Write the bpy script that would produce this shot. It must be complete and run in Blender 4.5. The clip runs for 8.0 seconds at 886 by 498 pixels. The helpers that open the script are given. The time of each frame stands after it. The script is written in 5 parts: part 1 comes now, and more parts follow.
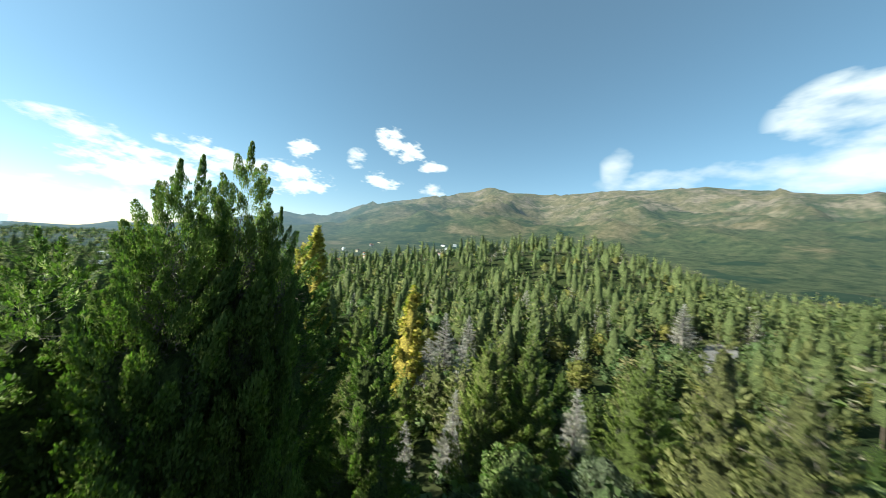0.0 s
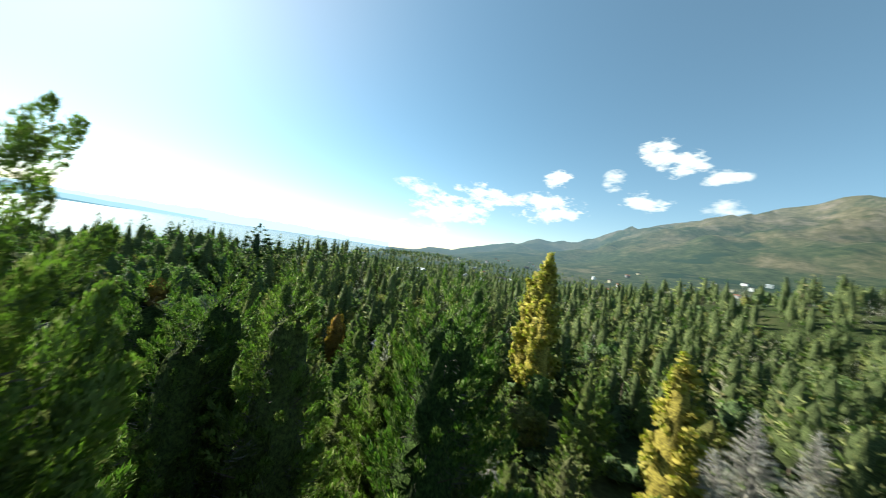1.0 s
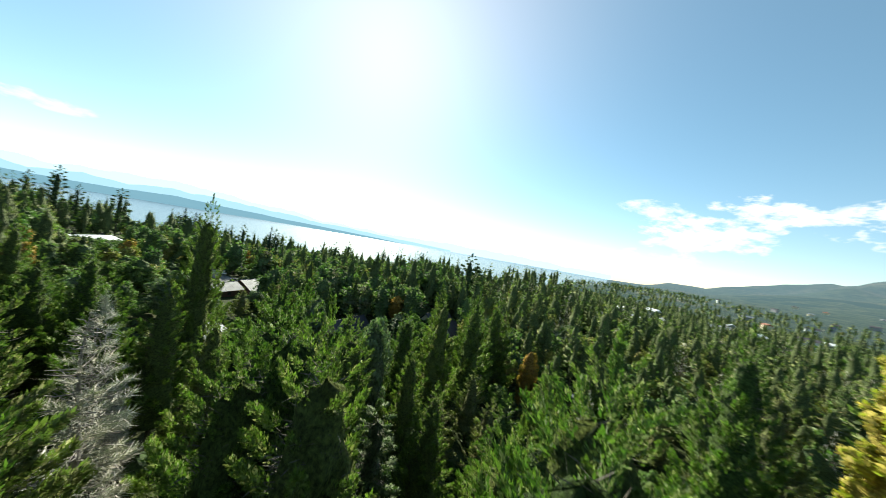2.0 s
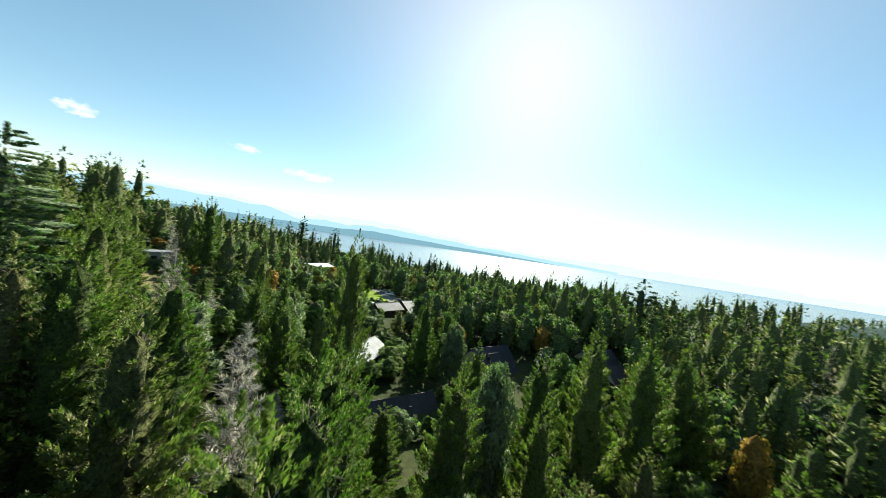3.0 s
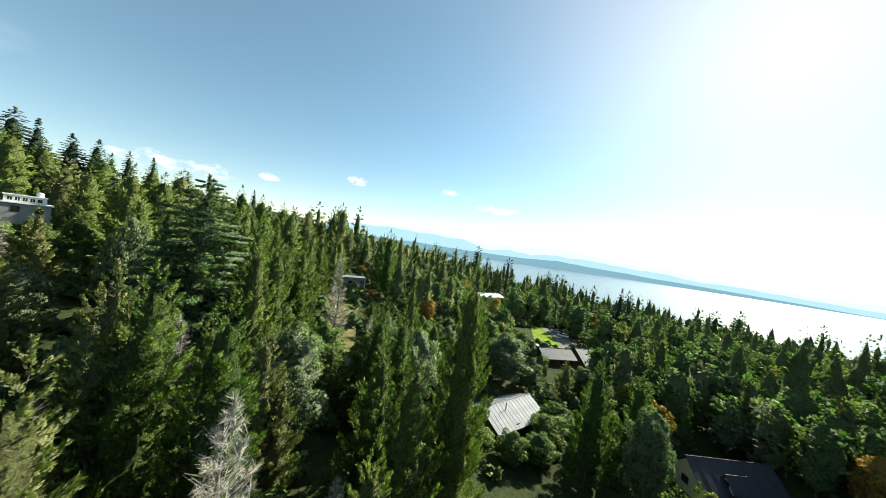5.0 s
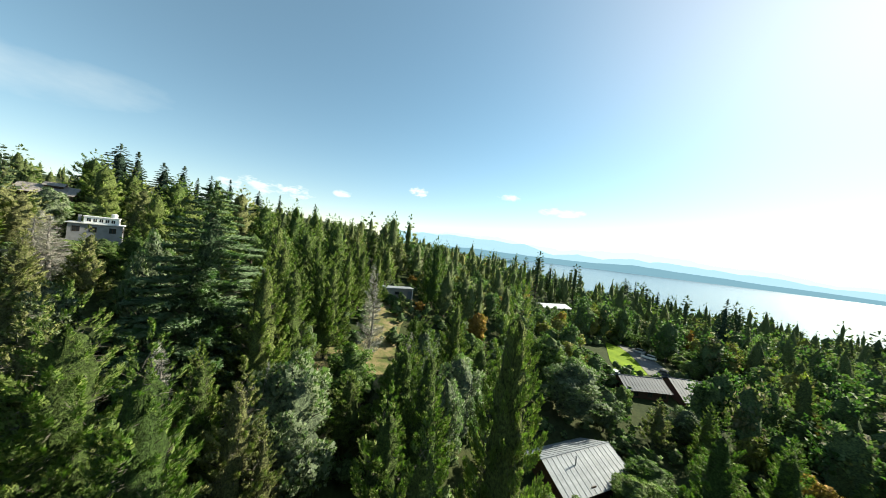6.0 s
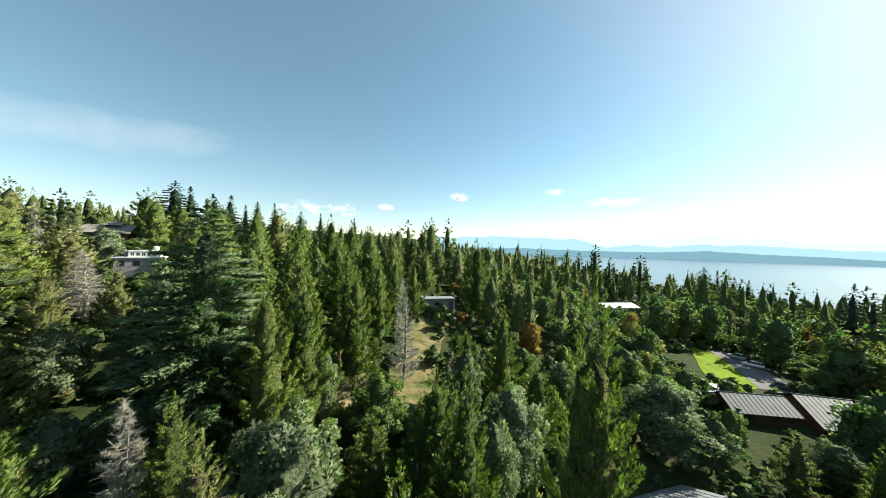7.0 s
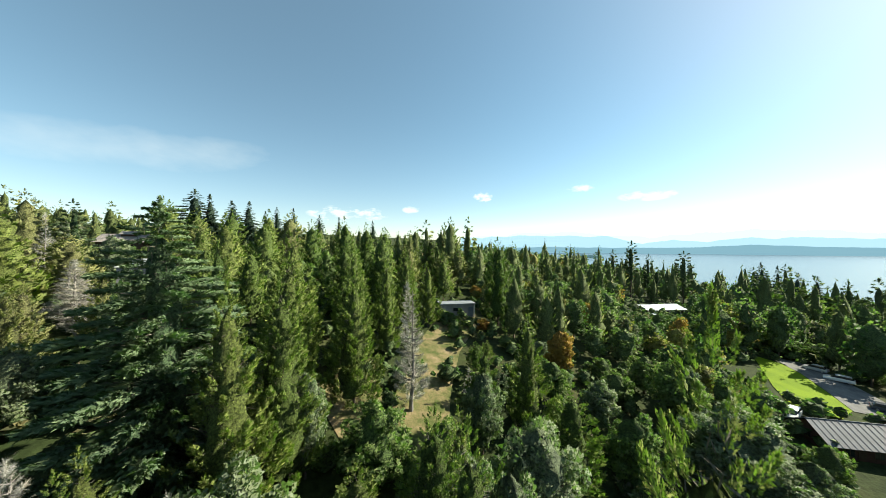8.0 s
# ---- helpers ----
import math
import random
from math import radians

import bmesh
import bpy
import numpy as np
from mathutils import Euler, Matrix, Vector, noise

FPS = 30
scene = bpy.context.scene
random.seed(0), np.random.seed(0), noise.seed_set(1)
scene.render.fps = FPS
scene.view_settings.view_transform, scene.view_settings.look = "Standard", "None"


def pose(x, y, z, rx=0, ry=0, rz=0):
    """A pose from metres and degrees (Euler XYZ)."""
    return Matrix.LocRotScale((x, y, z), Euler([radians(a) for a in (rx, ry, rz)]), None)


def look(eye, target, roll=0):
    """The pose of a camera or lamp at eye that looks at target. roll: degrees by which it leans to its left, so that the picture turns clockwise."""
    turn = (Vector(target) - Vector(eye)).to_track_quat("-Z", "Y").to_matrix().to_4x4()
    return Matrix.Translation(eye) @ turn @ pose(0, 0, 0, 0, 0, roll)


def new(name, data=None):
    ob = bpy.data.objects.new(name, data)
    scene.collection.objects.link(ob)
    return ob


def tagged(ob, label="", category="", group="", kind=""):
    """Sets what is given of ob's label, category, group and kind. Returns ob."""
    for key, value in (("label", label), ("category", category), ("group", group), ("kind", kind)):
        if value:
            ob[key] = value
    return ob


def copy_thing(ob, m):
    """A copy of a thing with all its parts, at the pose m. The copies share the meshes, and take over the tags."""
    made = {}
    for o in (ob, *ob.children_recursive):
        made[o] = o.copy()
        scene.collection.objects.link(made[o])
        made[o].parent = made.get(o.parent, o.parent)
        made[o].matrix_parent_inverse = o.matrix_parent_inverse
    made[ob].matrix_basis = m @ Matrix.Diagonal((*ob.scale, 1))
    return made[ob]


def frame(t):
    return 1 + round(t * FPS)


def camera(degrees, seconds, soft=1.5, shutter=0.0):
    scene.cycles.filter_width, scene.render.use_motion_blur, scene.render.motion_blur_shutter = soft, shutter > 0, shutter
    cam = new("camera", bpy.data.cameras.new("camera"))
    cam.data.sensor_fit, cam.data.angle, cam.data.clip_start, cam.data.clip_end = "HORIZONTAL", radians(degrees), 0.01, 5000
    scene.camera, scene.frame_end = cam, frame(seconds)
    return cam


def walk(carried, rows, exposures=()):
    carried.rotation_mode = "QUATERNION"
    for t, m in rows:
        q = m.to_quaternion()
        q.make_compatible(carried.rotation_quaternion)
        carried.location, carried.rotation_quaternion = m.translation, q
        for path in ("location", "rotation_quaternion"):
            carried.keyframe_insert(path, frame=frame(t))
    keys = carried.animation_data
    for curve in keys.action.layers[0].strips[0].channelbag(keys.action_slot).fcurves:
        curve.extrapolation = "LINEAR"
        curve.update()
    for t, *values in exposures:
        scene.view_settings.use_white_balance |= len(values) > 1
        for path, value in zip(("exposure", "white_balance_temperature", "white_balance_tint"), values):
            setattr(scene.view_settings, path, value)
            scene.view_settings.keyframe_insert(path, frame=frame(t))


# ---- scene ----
cam = camera(111.5, 8.0, soft=0.8, shutter=0.2)
PATH = [
    (0.0, pose(-1.91, 3.06, 1.85, 91.10, -5.15, 4.70)),
    (0.5, pose(-2.15, 8.90, 2.52, 90.85, -6.90, 26.26)),
    (1.0, pose(-3.58, 14.14, 3.11, 90.49, -8.65, 49.93)),
    (1.5, pose(-5.84, 18.31, 3.64, 90.06, -9.73, 71.58)),
    (2.0, pose(-9.11, 21.43, 3.90, 89.61, -9.91, 89.78)),
    (3.5, pose(-19.03, 23.46, 5.60, 89.33, -7.82, 129.44)),
    (4.0, pose(-22.72, 22.45, 5.88, 89.49, -8.06, 137.83)),
    (4.5, pose(-26.62, 20.88, 5.82, 89.71, -8.36, 145.82)),
    (6.0, pose(-37.38, 10.68, 6.44, 89.52, -6.74, 164.61)),
    (6.5, pose(-39.48, 6.98, 6.61, 89.56, -4.64, 169.30)),
    (7.0, pose(-41.02, 3.09, 6.63, 89.72, -1.66, 173.15)),
    (7.5, pose(-42.32, -0.64, 6.66, 89.78, -0.41, 175.79)),
    (8.0, pose(-43.87, -3.77, 6.48, 89.88, -0.12, 177.87)),
]
walk(cam, PATH, exposures=((0.0, 1.22, 6300, -2), (2.0, 1.22, 6550, -1), (8.0, 1.25, 6850, 1)))

# ---- world, sun, exposure ----
SUN_AZ, SUN_EL = radians(-164.0), radians(33.0)
world = bpy.data.worlds.new("sky")
scene.world = world
world.use_nodes = True
wt = world.node_tree
wt.nodes.clear()


def wnode(kind, **values):
    n = wt.nodes.new(kind)
    for key, value in values.items():
        n.inputs[key].default_value = value
    return n


def wmath(op, a, b=None, c=None):
    n = wt.nodes.new("ShaderNodeMath")
    n.operation = op
    for i, v in enumerate((a, b, c)):
        if v is None:
            continue
        if isinstance(v, (int, float)):
            n.inputs[i].default_value = v
        else:
            wt.links.new(v, n.inputs[i])
    return n.outputs[0]


sky = wt.nodes.new("ShaderNodeTexSky")
sky.sky_type = "NISHITA"
sky.sun_disc = False
sky.sun_elevation = SUN_EL
sky.sun_rotation = math.atan2(math.cos(SUN_AZ), math.sin(SUN_AZ))
sky.altitude = 800
sky.air_density, sky.dust_density, sky.ozone_density = 1.1, 0.15, 1.6
coord = wt.nodes.new("ShaderNodeTexCoord")
sep = wt.nodes.new("ShaderNodeSeparateXYZ")
wt.links.new(coord.outputs["Generated"], sep.inputs[0])
azimuth = wmath("ARCTAN2", sep.outputs[1], sep.outputs[0])
height = wmath("ARCSINE", sep.outputs[2])
# wind-torn edges for all clouds
stretch = wt.nodes.new("ShaderNodeMapping")
stretch.inputs["Scale"].default_value = (1, 1, 2.2)
wt.links.new(coord.outputs["Generated"], stretch.inputs["Vector"])
puff = wnode("ShaderNodeTexNoise", Scale=17.0, Detail=9.0, Roughness=0.64)
wt.links.new(stretch.outputs[0], puff.inputs["Vector"])
wisp = wnode("ShaderNodeTexNoise", Scale=5.0, Detail=5.0, Roughness=0.55)
wt.links.new(stretch.outputs[0], wisp.inputs["Vector"])


def cloud(az, el, half_az, half_el, strength, noise_out, lean=0.0):
    """How much cloud there is, round one direction (degrees)."""
    da = wmath("SUBTRACT", azimuth, radians(az))
    de = wmath("SUBTRACT", height, radians(el))
    de = wmath("SUBTRACT", de, wmath("MULTIPLY", da, lean))
    a = wmath("POWER", wmath("DIVIDE", da, radians(half_az)), 2)
    b = wmath("POWER", wmath("DIVIDE", de, radians(half_el)), 2)
    near = wmath("SUBTRACT", 1.0, wmath("ADD", a, b))
    ragged = wmath("ADD", near, wmath("MULTIPLY", wmath("SUBTRACT", noise_out, 0.5), 6.5))
    inside = wmath("MAXIMUM", wmath("ADD", near, 0.35), 0.0)
    n = wt.nodes.new("ShaderNodeMath")
    n.operation, n.use_clamp = "MULTIPLY", True
    wt.links.new(wmath("MINIMUM", wmath("MAXIMUM", ragged, 0.0), wmath("MULTIPLY", inside, 2.0)), n.inputs[0])
    n.inputs[1].default_value = strength
    return n.outputs[0]


total = None
CLOUDS = (
    (140.0, 8.0, 7.0, 3.0, 0.85), (134.0, 11.2, 5.5, 2.2, 0.9), (146.0, 11.5, 4.5, 1.2, 0.6), (122.3, 10.4, 6.0, 2.4, 0.95), (121.1, 15.4, 2.4, 1.5, 0.95), (106.5, 20.0, 2.6, 1.8, 0.95),
    (103.0, 18.0, 3.0, 1.8, 0.95), (98.6, 16.0, 2.8, 1.0, 0.8), (107.5, 12.5, 3.4, 1.5, 0.9), (112.1, 15.7, 1.6, 1.6, 0.6), (98.3, 11.9, 3.0, 1.0, 0.5), (147.0, 3.0, 8.0, 1.8, 0.7),
    (-99.5, 9.6, 1.6, 0.9, 0.9), (-117.0, 10.4, 2.2, 0.6, 0.55), (-126.2, 8.3, 3.4, 0.7, 0.55), (-75.0, 6.2, 6.0, 1.2, 0.75), (-86.3, 7.2, 1.6, 0.6, 0.5),
)
for az, el, ha, he, s in CLOUDS:
    c = cloud(az, el, ha * 1.08, he * 1.1, s * 1.35, puff.outputs["Fac"])
    total = c if total is None else wmath("MAXIMUM", total, c)
WISPS = ((39.0, 20.0, 9.0, 4.5, 0.8, 0.0), (44.0, 14.0, 22.0, 2.6, 0.6, 0.0), (66.0, 17.5, 2.2, 5.0, 0.4, 0.0), (-46.0, 12.8, 18.0, 2.6, 0.10, -0.1))
for az, el, ha, he, s, lean in WISPS:
    total = wmath("MAXIMUM", total, cloud(az, el, ha, he, s, wisp.outputs["Fac"], lean))
# the bright hazy air round the sun and along the horizon
facing = wt.nodes.new("ShaderNodeVectorMath")
facing.operation = "DOT_PRODUCT"
wt.links.new(coord.outputs["Generated"], facing.inputs[0])
facing.inputs[1].default_value = (math.cos(SUN_AZ) * math.cos(SUN_EL), math.sin(SUN_AZ) * math.cos(SUN_EL), math.sin(SUN_EL))
dot = wmath("MAXIMUM", facing.outputs["Value"], 0.0)
low = wmath("POWER", wmath("SUBTRACT", 1.0, wmath("MAXIMUM", sep.outputs[2], 0.0)), 9.0)
glare = wmath("ADD", wmath("MULTIPLY", wmath("POWER", dot, 12.0), 2.0), wmath("MULTIPLY", wmath("POWER", dot, 4.0), 0.42))


def tinted(color, amount):
    n = wt.nodes.new("ShaderNodeMixRGB")
    n.blend_type = "MULTIPLY"
    n.inputs["Fac"].default_value = 1.0
    n.inputs["Color1"].default_value = (*color, 1)
    wt.links.new(amount, n.inputs["Color2"])
    return n.outputs[0]


tint = wt.nodes.new("ShaderNodeMixRGB")
tint.blend_type = "ADD"
tint.inputs["Fac"].default_value = 1.0
wt.links.new(tinted((1.46, 1.0, 0.83), glare), tint.inputs["Color1"])
wt.links.new(tinted((1.10, 1.02, 0.96), wmath("MULTIPLY_ADD", low, 0.55, 0.42)), tint.inputs["Color2"])
plus = wt.nodes.new("ShaderNodeMixRGB")
plus.blend_type = "ADD"
plus.inputs["Fac"].default_value = 1.0
clear = wt.nodes.new("ShaderNodeMixRGB")
clear.blend_type = "MULTIPLY"
clear.inputs["Fac"].default_value = 1.0
air = wt.nodes.new("ShaderNodeMixRGB")
air.inputs["Color1"].default_value = (0.70, 0.99, 0.97, 1)
air.inputs["Color2"].default_value = (1.0, 0.95, 1.03, 1)
wt.links.new(wmath("POWER", wmath("SUBTRACT", 1.0, wmath("MAXIMUM", sep.outputs[2], 0.0)), 4.0), air.inputs["Fac"])
wt.links.new(air.outputs[0], clear.inputs["Color2"])
wt.links.new(sky.outputs[0], clear.inputs["Color1"])
wt.links.new(clear.outputs[0], plus.inputs["Color1"])
wt.links.new(tint.outputs[0], plus.inputs["Color2"])
white = wt.nodes.new("ShaderNodeMixRGB")
white.inputs["Color2"].default_value = (7.4, 7.6, 7.8, 1)
wt.links.new(total, white.inputs["Fac"])
wt.links.new(plus.outputs[0], white.inputs["Color1"])
back = wt.nodes.new("ShaderNodeBackground")
back.inputs["Strength"].default_value = 0.068
wt.links.new(white.outputs[0], back.inputs["Color"])
wout = wt.nodes.new("ShaderNodeOutputWorld")
wt.links.new(back.outputs[0], wout.inputs["Surface"])

lamp = bpy.data.lights.new("sun", "SUN")
lamp.energy, lamp.angle, lamp.color = 5.0, radians(0.53), (1.0, 0.93, 0.82)
sun = new("sun", lamp)
toward = Vector((math.cos(SUN_AZ) * math.cos(SUN_EL), math.sin(SUN_AZ) * math.cos(SUN_EL), math.sin(SUN_EL)))
sun.matrix_world = look(toward * 100, (0, 0, 0))


# ---- materials ----
def material(name):
    m = bpy.data.materials.new(name)
    m.use_nodes = True
    t = m.node_tree
    t.nodes.clear()
    return m, t


def node(t, kind, **values):
    n = t.nodes.new(kind)
    for key, value in values.items():
        n.inputs[key].default_value = value
    return n


def ramp(t, fac, stops):
    n = t.nodes.new("ShaderNodeValToRGB")
    while len(n.color_ramp.elements) < len(stops):
        n.color_ramp.elements.new(0.5)
    for e, (p, c) in zip(n.color_ramp.elements, stops):
        e.position, e.color = p, (*c, 1)
    t.links.new(fac, n.inputs[0])
    return n.outputs[0]


def mix(t, a, b, fac, blend="MIX"):
    n = t.nodes.new("ShaderNodeMixRGB")
    n.blend_type = blend
    for v, key in ((a, "Color1"), (b, "Color2"), (fac, "Fac")):
        if isinstance(v, (int, float)):
            n.inputs[key].default_value = v
        elif isinstance(v, tuple):
            n.inputs[key].default_value = (*v, 1)
        else:
            t.links.new(v, n.inputs[key])
    return n.outputs[0]


def texture(t, scale, detail=4.0, rough=0.55, space="Object", squash=None):
    tc = t.nodes.new("ShaderNodeTexCoord")
    n = node(t, "ShaderNodeTexNoise", Scale=scale, Detail=detail, Roughness=rough)
    v = tc.outputs[space]
    if squash:
        mp = t.nodes.new("ShaderNodeMapping")
        mp.inputs["Scale"].default_value = squash
        t.links.new(v, mp.inputs["Vector"])
        v = mp.outputs[0]
    t.links.new(v, n.inputs["Vector"])
    return n.outputs["Fac"]


def surface(t, color, rough=0.8, metal=0.0, bump=None, depth=0.02, spec=0.3):
    p = t.nodes.new("ShaderNodeBsdfPrincipled")
    for v, key in ((color, "Base Color"), (rough, "Roughness")):
        if isinstance(v, (int, float)):
            p.inputs[key].default_value = v
        elif isinstance(v, tuple):
            p.inputs[key].default_value = (*v, 1)
        else:
            t.links.new(v, p.inputs[key])
    p.inputs["Metallic"].default_value = metal
    p.inputs["Specular IOR Level"].default_value = spec
    if bump is not None:
        b = t.nodes.new("ShaderNodeBump")
        b.inputs["Distance"].default_value = depth
        t.links.new(bump, b.inputs["Height"])
        t.links.new(b.outputs[0], p.inputs["Normal"])
    return p.outputs[0]


def finish(m, t, shader):
    o = t.nodes.new("ShaderNodeOutputMaterial")
    t.links.new(shader, o.inputs["Surface"])
    return m


def leaf_material(name, dark, fair, tip, through_amount=0.35, patch=0.5, wide=False, cut=None, keep=0.45):
    """Foliage: hue from tree to tree, from bough to bough and from spray to spray; light passes through; near sprays have a ragged, toothed outline."""
    m, t = material(name)
    info = t.nodes.new("ShaderNodeObjectInfo")
    geo = t.nodes.new("ShaderNodeNewGeometry")
    if wide:
        tc, mp = t.nodes.new("ShaderNodeTexCoord"), t.nodes.new("ShaderNodeMapping")
        mp.inputs["Scale"].default_value = (1, 1, 0)
        t.links.new(tc.outputs["Object"], mp.inputs["Vector"])
        cell = node(t, "ShaderNodeTexVoronoi", Scale=0.17)
        t.links.new(mp.outputs[0], cell.inputs["Vector"])
        sp = t.nodes.new("ShaderNodeSeparateColor")
        t.links.new(cell.outputs["Color"], sp.inputs[0])
        base = ramp(t, sp.outputs[0], ((0.0, tuple(0.72 * v for v in dark)), (0.3, dark), (0.62, fair), (0.88, tuple(1.15 * v for v in fair)), (0.95, (0.17, 0.145, 0.075)), (1.0, (0.22, 0.205, 0.17))))
    else:
        base = mix(t, dark, fair, info.outputs["Random"])
    clump = ramp(t, texture(t, patch, 3.0), ((0.35, (0.74, 0.78, 0.82)), (0.65, (1.28, 1.2, 1.02))))
    base = mix(t, base, clump, 1.0, "MULTIPLY")
    top = 0.5 if cut else 0.22
    single = ramp(t, geo.outputs["Random Per Island"], ((0.0, (0, 0, 0)), (0.5, (0.08, 0.08, 0.08)), (1.0, (top, top, top))))
    base = mix(t, base, tip, single)
    p = t.nodes.new("ShaderNodeBsdfPrincipled")
    p.inputs["Roughness"].default_value, p.inputs["Specular IOR Level"].default_value = 0.62, 0.16
    t.links.new(base, p.inputs["Base Color"])
    tr = t.nodes.new("ShaderNodeBsdfTranslucent")
    t.links.new(mix(t, base, (0.74, 1.22, 0.42), 1.0, "MULTIPLY"), tr.inputs["Color"])
    ms = node(t, "ShaderNodeMixShader", Fac=through_amount)
    t.links.new(p.outputs[0], ms.inputs[1])
    t.links.new(tr.outputs[0], ms.inputs[2])
    if not cut:
        return finish(m, t, ms.outputs[0])
    hole = node(t, "ShaderNodeMath")
    hole.operation = "GREATER_THAN"
    t.links.new(texture(t, cut, 2.5, 0.6), hole.inputs[0])
    hole.inputs[1].default_value = keep
    gap = node(t, "ShaderNodeMixShader")
    t.links.new(hole.outputs[0], gap.inputs["Fac"])
    t.links.new(t.nodes.new("ShaderNodeBsdfTransparent").outputs[0], gap.inputs[1])
    t.links.new(ms.outputs[0], gap.inputs[2])
    return finish(m, t, gap.outputs[0])


def bark_material(name, dark, fair):
    m, t = material(name)
    grain = texture(t, 3.0, 6.0, 0.65, squash=(4, 4, 0.6))
    return finish(m, t, surface(t, ramp(t, grain, ((0.3, dark), (0.7, fair))), 0.9, bump=grain, depth=0.03, spec=0.15))


# leaf colours: dark tree, fair tree, sunlit tips, light let through
HUES = {
    "cypress": ((0.076, 0.126, 0.034), (0.172, 0.205, 0.062), (0.320, 0.370, 0.100), 0.33),
    "olive": ((0.145, 0.165, 0.062), (0.220, 0.222, 0.098), (0.315, 0.315, 0.145), 0.3),
    "broad": ((0.092, 0.148, 0.052), (0.186, 0.235, 0.090), (0.320, 0.380, 0.145), 0.4),
    "willow": ((0.125, 0.165, 0.092), (0.180, 0.218, 0.134), (0.290, 0.322, 0.240), 0.34),
    "pine": ((0.052, 0.088, 0.042), (0.110, 0.138, 0.072), (0.190, 0.220, 0.118), 0.28),
    "cedar": ((0.072, 0.125, 0.065), (0.105, 0.158, 0.084), (0.290, 0.360, 0.205), 0.26),
    "spruce": ((0.040, 0.070, 0.050), (0.054, 0.088, 0.064), (0.095, 0.125, 0.098), 0.14),
    "poplar": ((0.400, 0.320, 0.062), (0.450, 0.365, 0.085), (0.390, 0.375, 0.110), 0.34),
    "autumn": ((0.330, 0.175, 0.050), (0.390, 0.240, 0.060), (0.410, 0.280, 0.080), 0.30),
    "golden": ((0.185, 0.195, 0.060), (0.255, 0.240, 0.075), (0.330, 0.310, 0.110), 0.36),
    "snag": ((0.36, 0.345, 0.33), (0.44, 0.425, 0.405), (0.52, 0.505, 0.485), 0.1),
    "woods": ((0.080, 0.122, 0.044), (0.195, 0.212, 0.088), (0.280, 0.300, 0.125), 0.3),
    "woods_broad": ((0.084, 0.142, 0.055), (0.180, 0.225, 0.102), (0.280, 0.335, 0.175), 0.4),
}
# teeth of the sprays, per metre, by how near the tree stands
TEETH = {"hero": 26.0, "front": 19.0, "near": 14.0, "close": 10.0, "mid": 7.0, "far": 5.0}
LEAF = {}


def leaf(hue, detail):
    key = (hue, TEETH.get(detail))
    if key not in LEAF:
        LEAF[key] = leaf_material(hue + "_leaf", *HUES[hue], wide=hue.startswith("woods"), cut=key[1], keep=0.3 if hue == "snag" else 0.45)
    return LEAF[key]


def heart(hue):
    """Leaf colour darkened for the shaded inside of a crown, mottled and rough, for the added inner hull."""
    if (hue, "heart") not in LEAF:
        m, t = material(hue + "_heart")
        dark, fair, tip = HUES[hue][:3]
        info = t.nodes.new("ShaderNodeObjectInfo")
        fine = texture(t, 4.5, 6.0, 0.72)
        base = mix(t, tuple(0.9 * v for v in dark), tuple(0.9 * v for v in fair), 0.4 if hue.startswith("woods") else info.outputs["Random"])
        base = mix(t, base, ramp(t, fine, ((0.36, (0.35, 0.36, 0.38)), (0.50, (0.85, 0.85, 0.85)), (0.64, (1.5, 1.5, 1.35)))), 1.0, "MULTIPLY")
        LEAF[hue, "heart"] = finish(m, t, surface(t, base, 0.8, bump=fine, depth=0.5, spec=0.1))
    return LEAF[hue, "heart"]


BARK = bark_material("bark", (0.055, 0.042, 0.032), (0.15, 0.12, 0.095))
TWIG = bark_material("shaded_twigs", (0.07, 0.06, 0.045), (0.20, 0.18, 0.15))
BARK_DEAD = bark_material("bleached_bark", (0.16, 0.14, 0.125), (0.32, 0.30, 0.28))


# ---- lie of the land ----
def smooth(a, b, v):
    s = np.clip((v - a) / (b - a), 0, 1)
    return s * s * (3 - 2 * s)


def bump2(x, y, cx, cy, sx, sy, turn=0.0):
    c, s = math.cos(radians(turn)), math.sin(radians(turn))
    u, v = (x - cx) * c + (y - cy) * s, -(x - cx) * s + (y - cy) * c
    return np.exp(-0.5 * ((u / sx) ** 2 + (v / sy) ** 2))


WATER = -48.0
CREST_AZ = (18, 30, 39.6, 47, 54, 65, 73.5, 81.4, 86.4, 90, 94, 104.5, 114, 122, 128, 138.3, 142.6, 145.7, 150)
CREST_EL = (8.5, 9.6, 10.5, 11.8, 12.8, 13.0, 12.1, 11.9, 13.2, 12.0, 11.4, 9.0, 5.7, 4.0, 3.1, 0.5, 0.9, -0.3, -0.6)


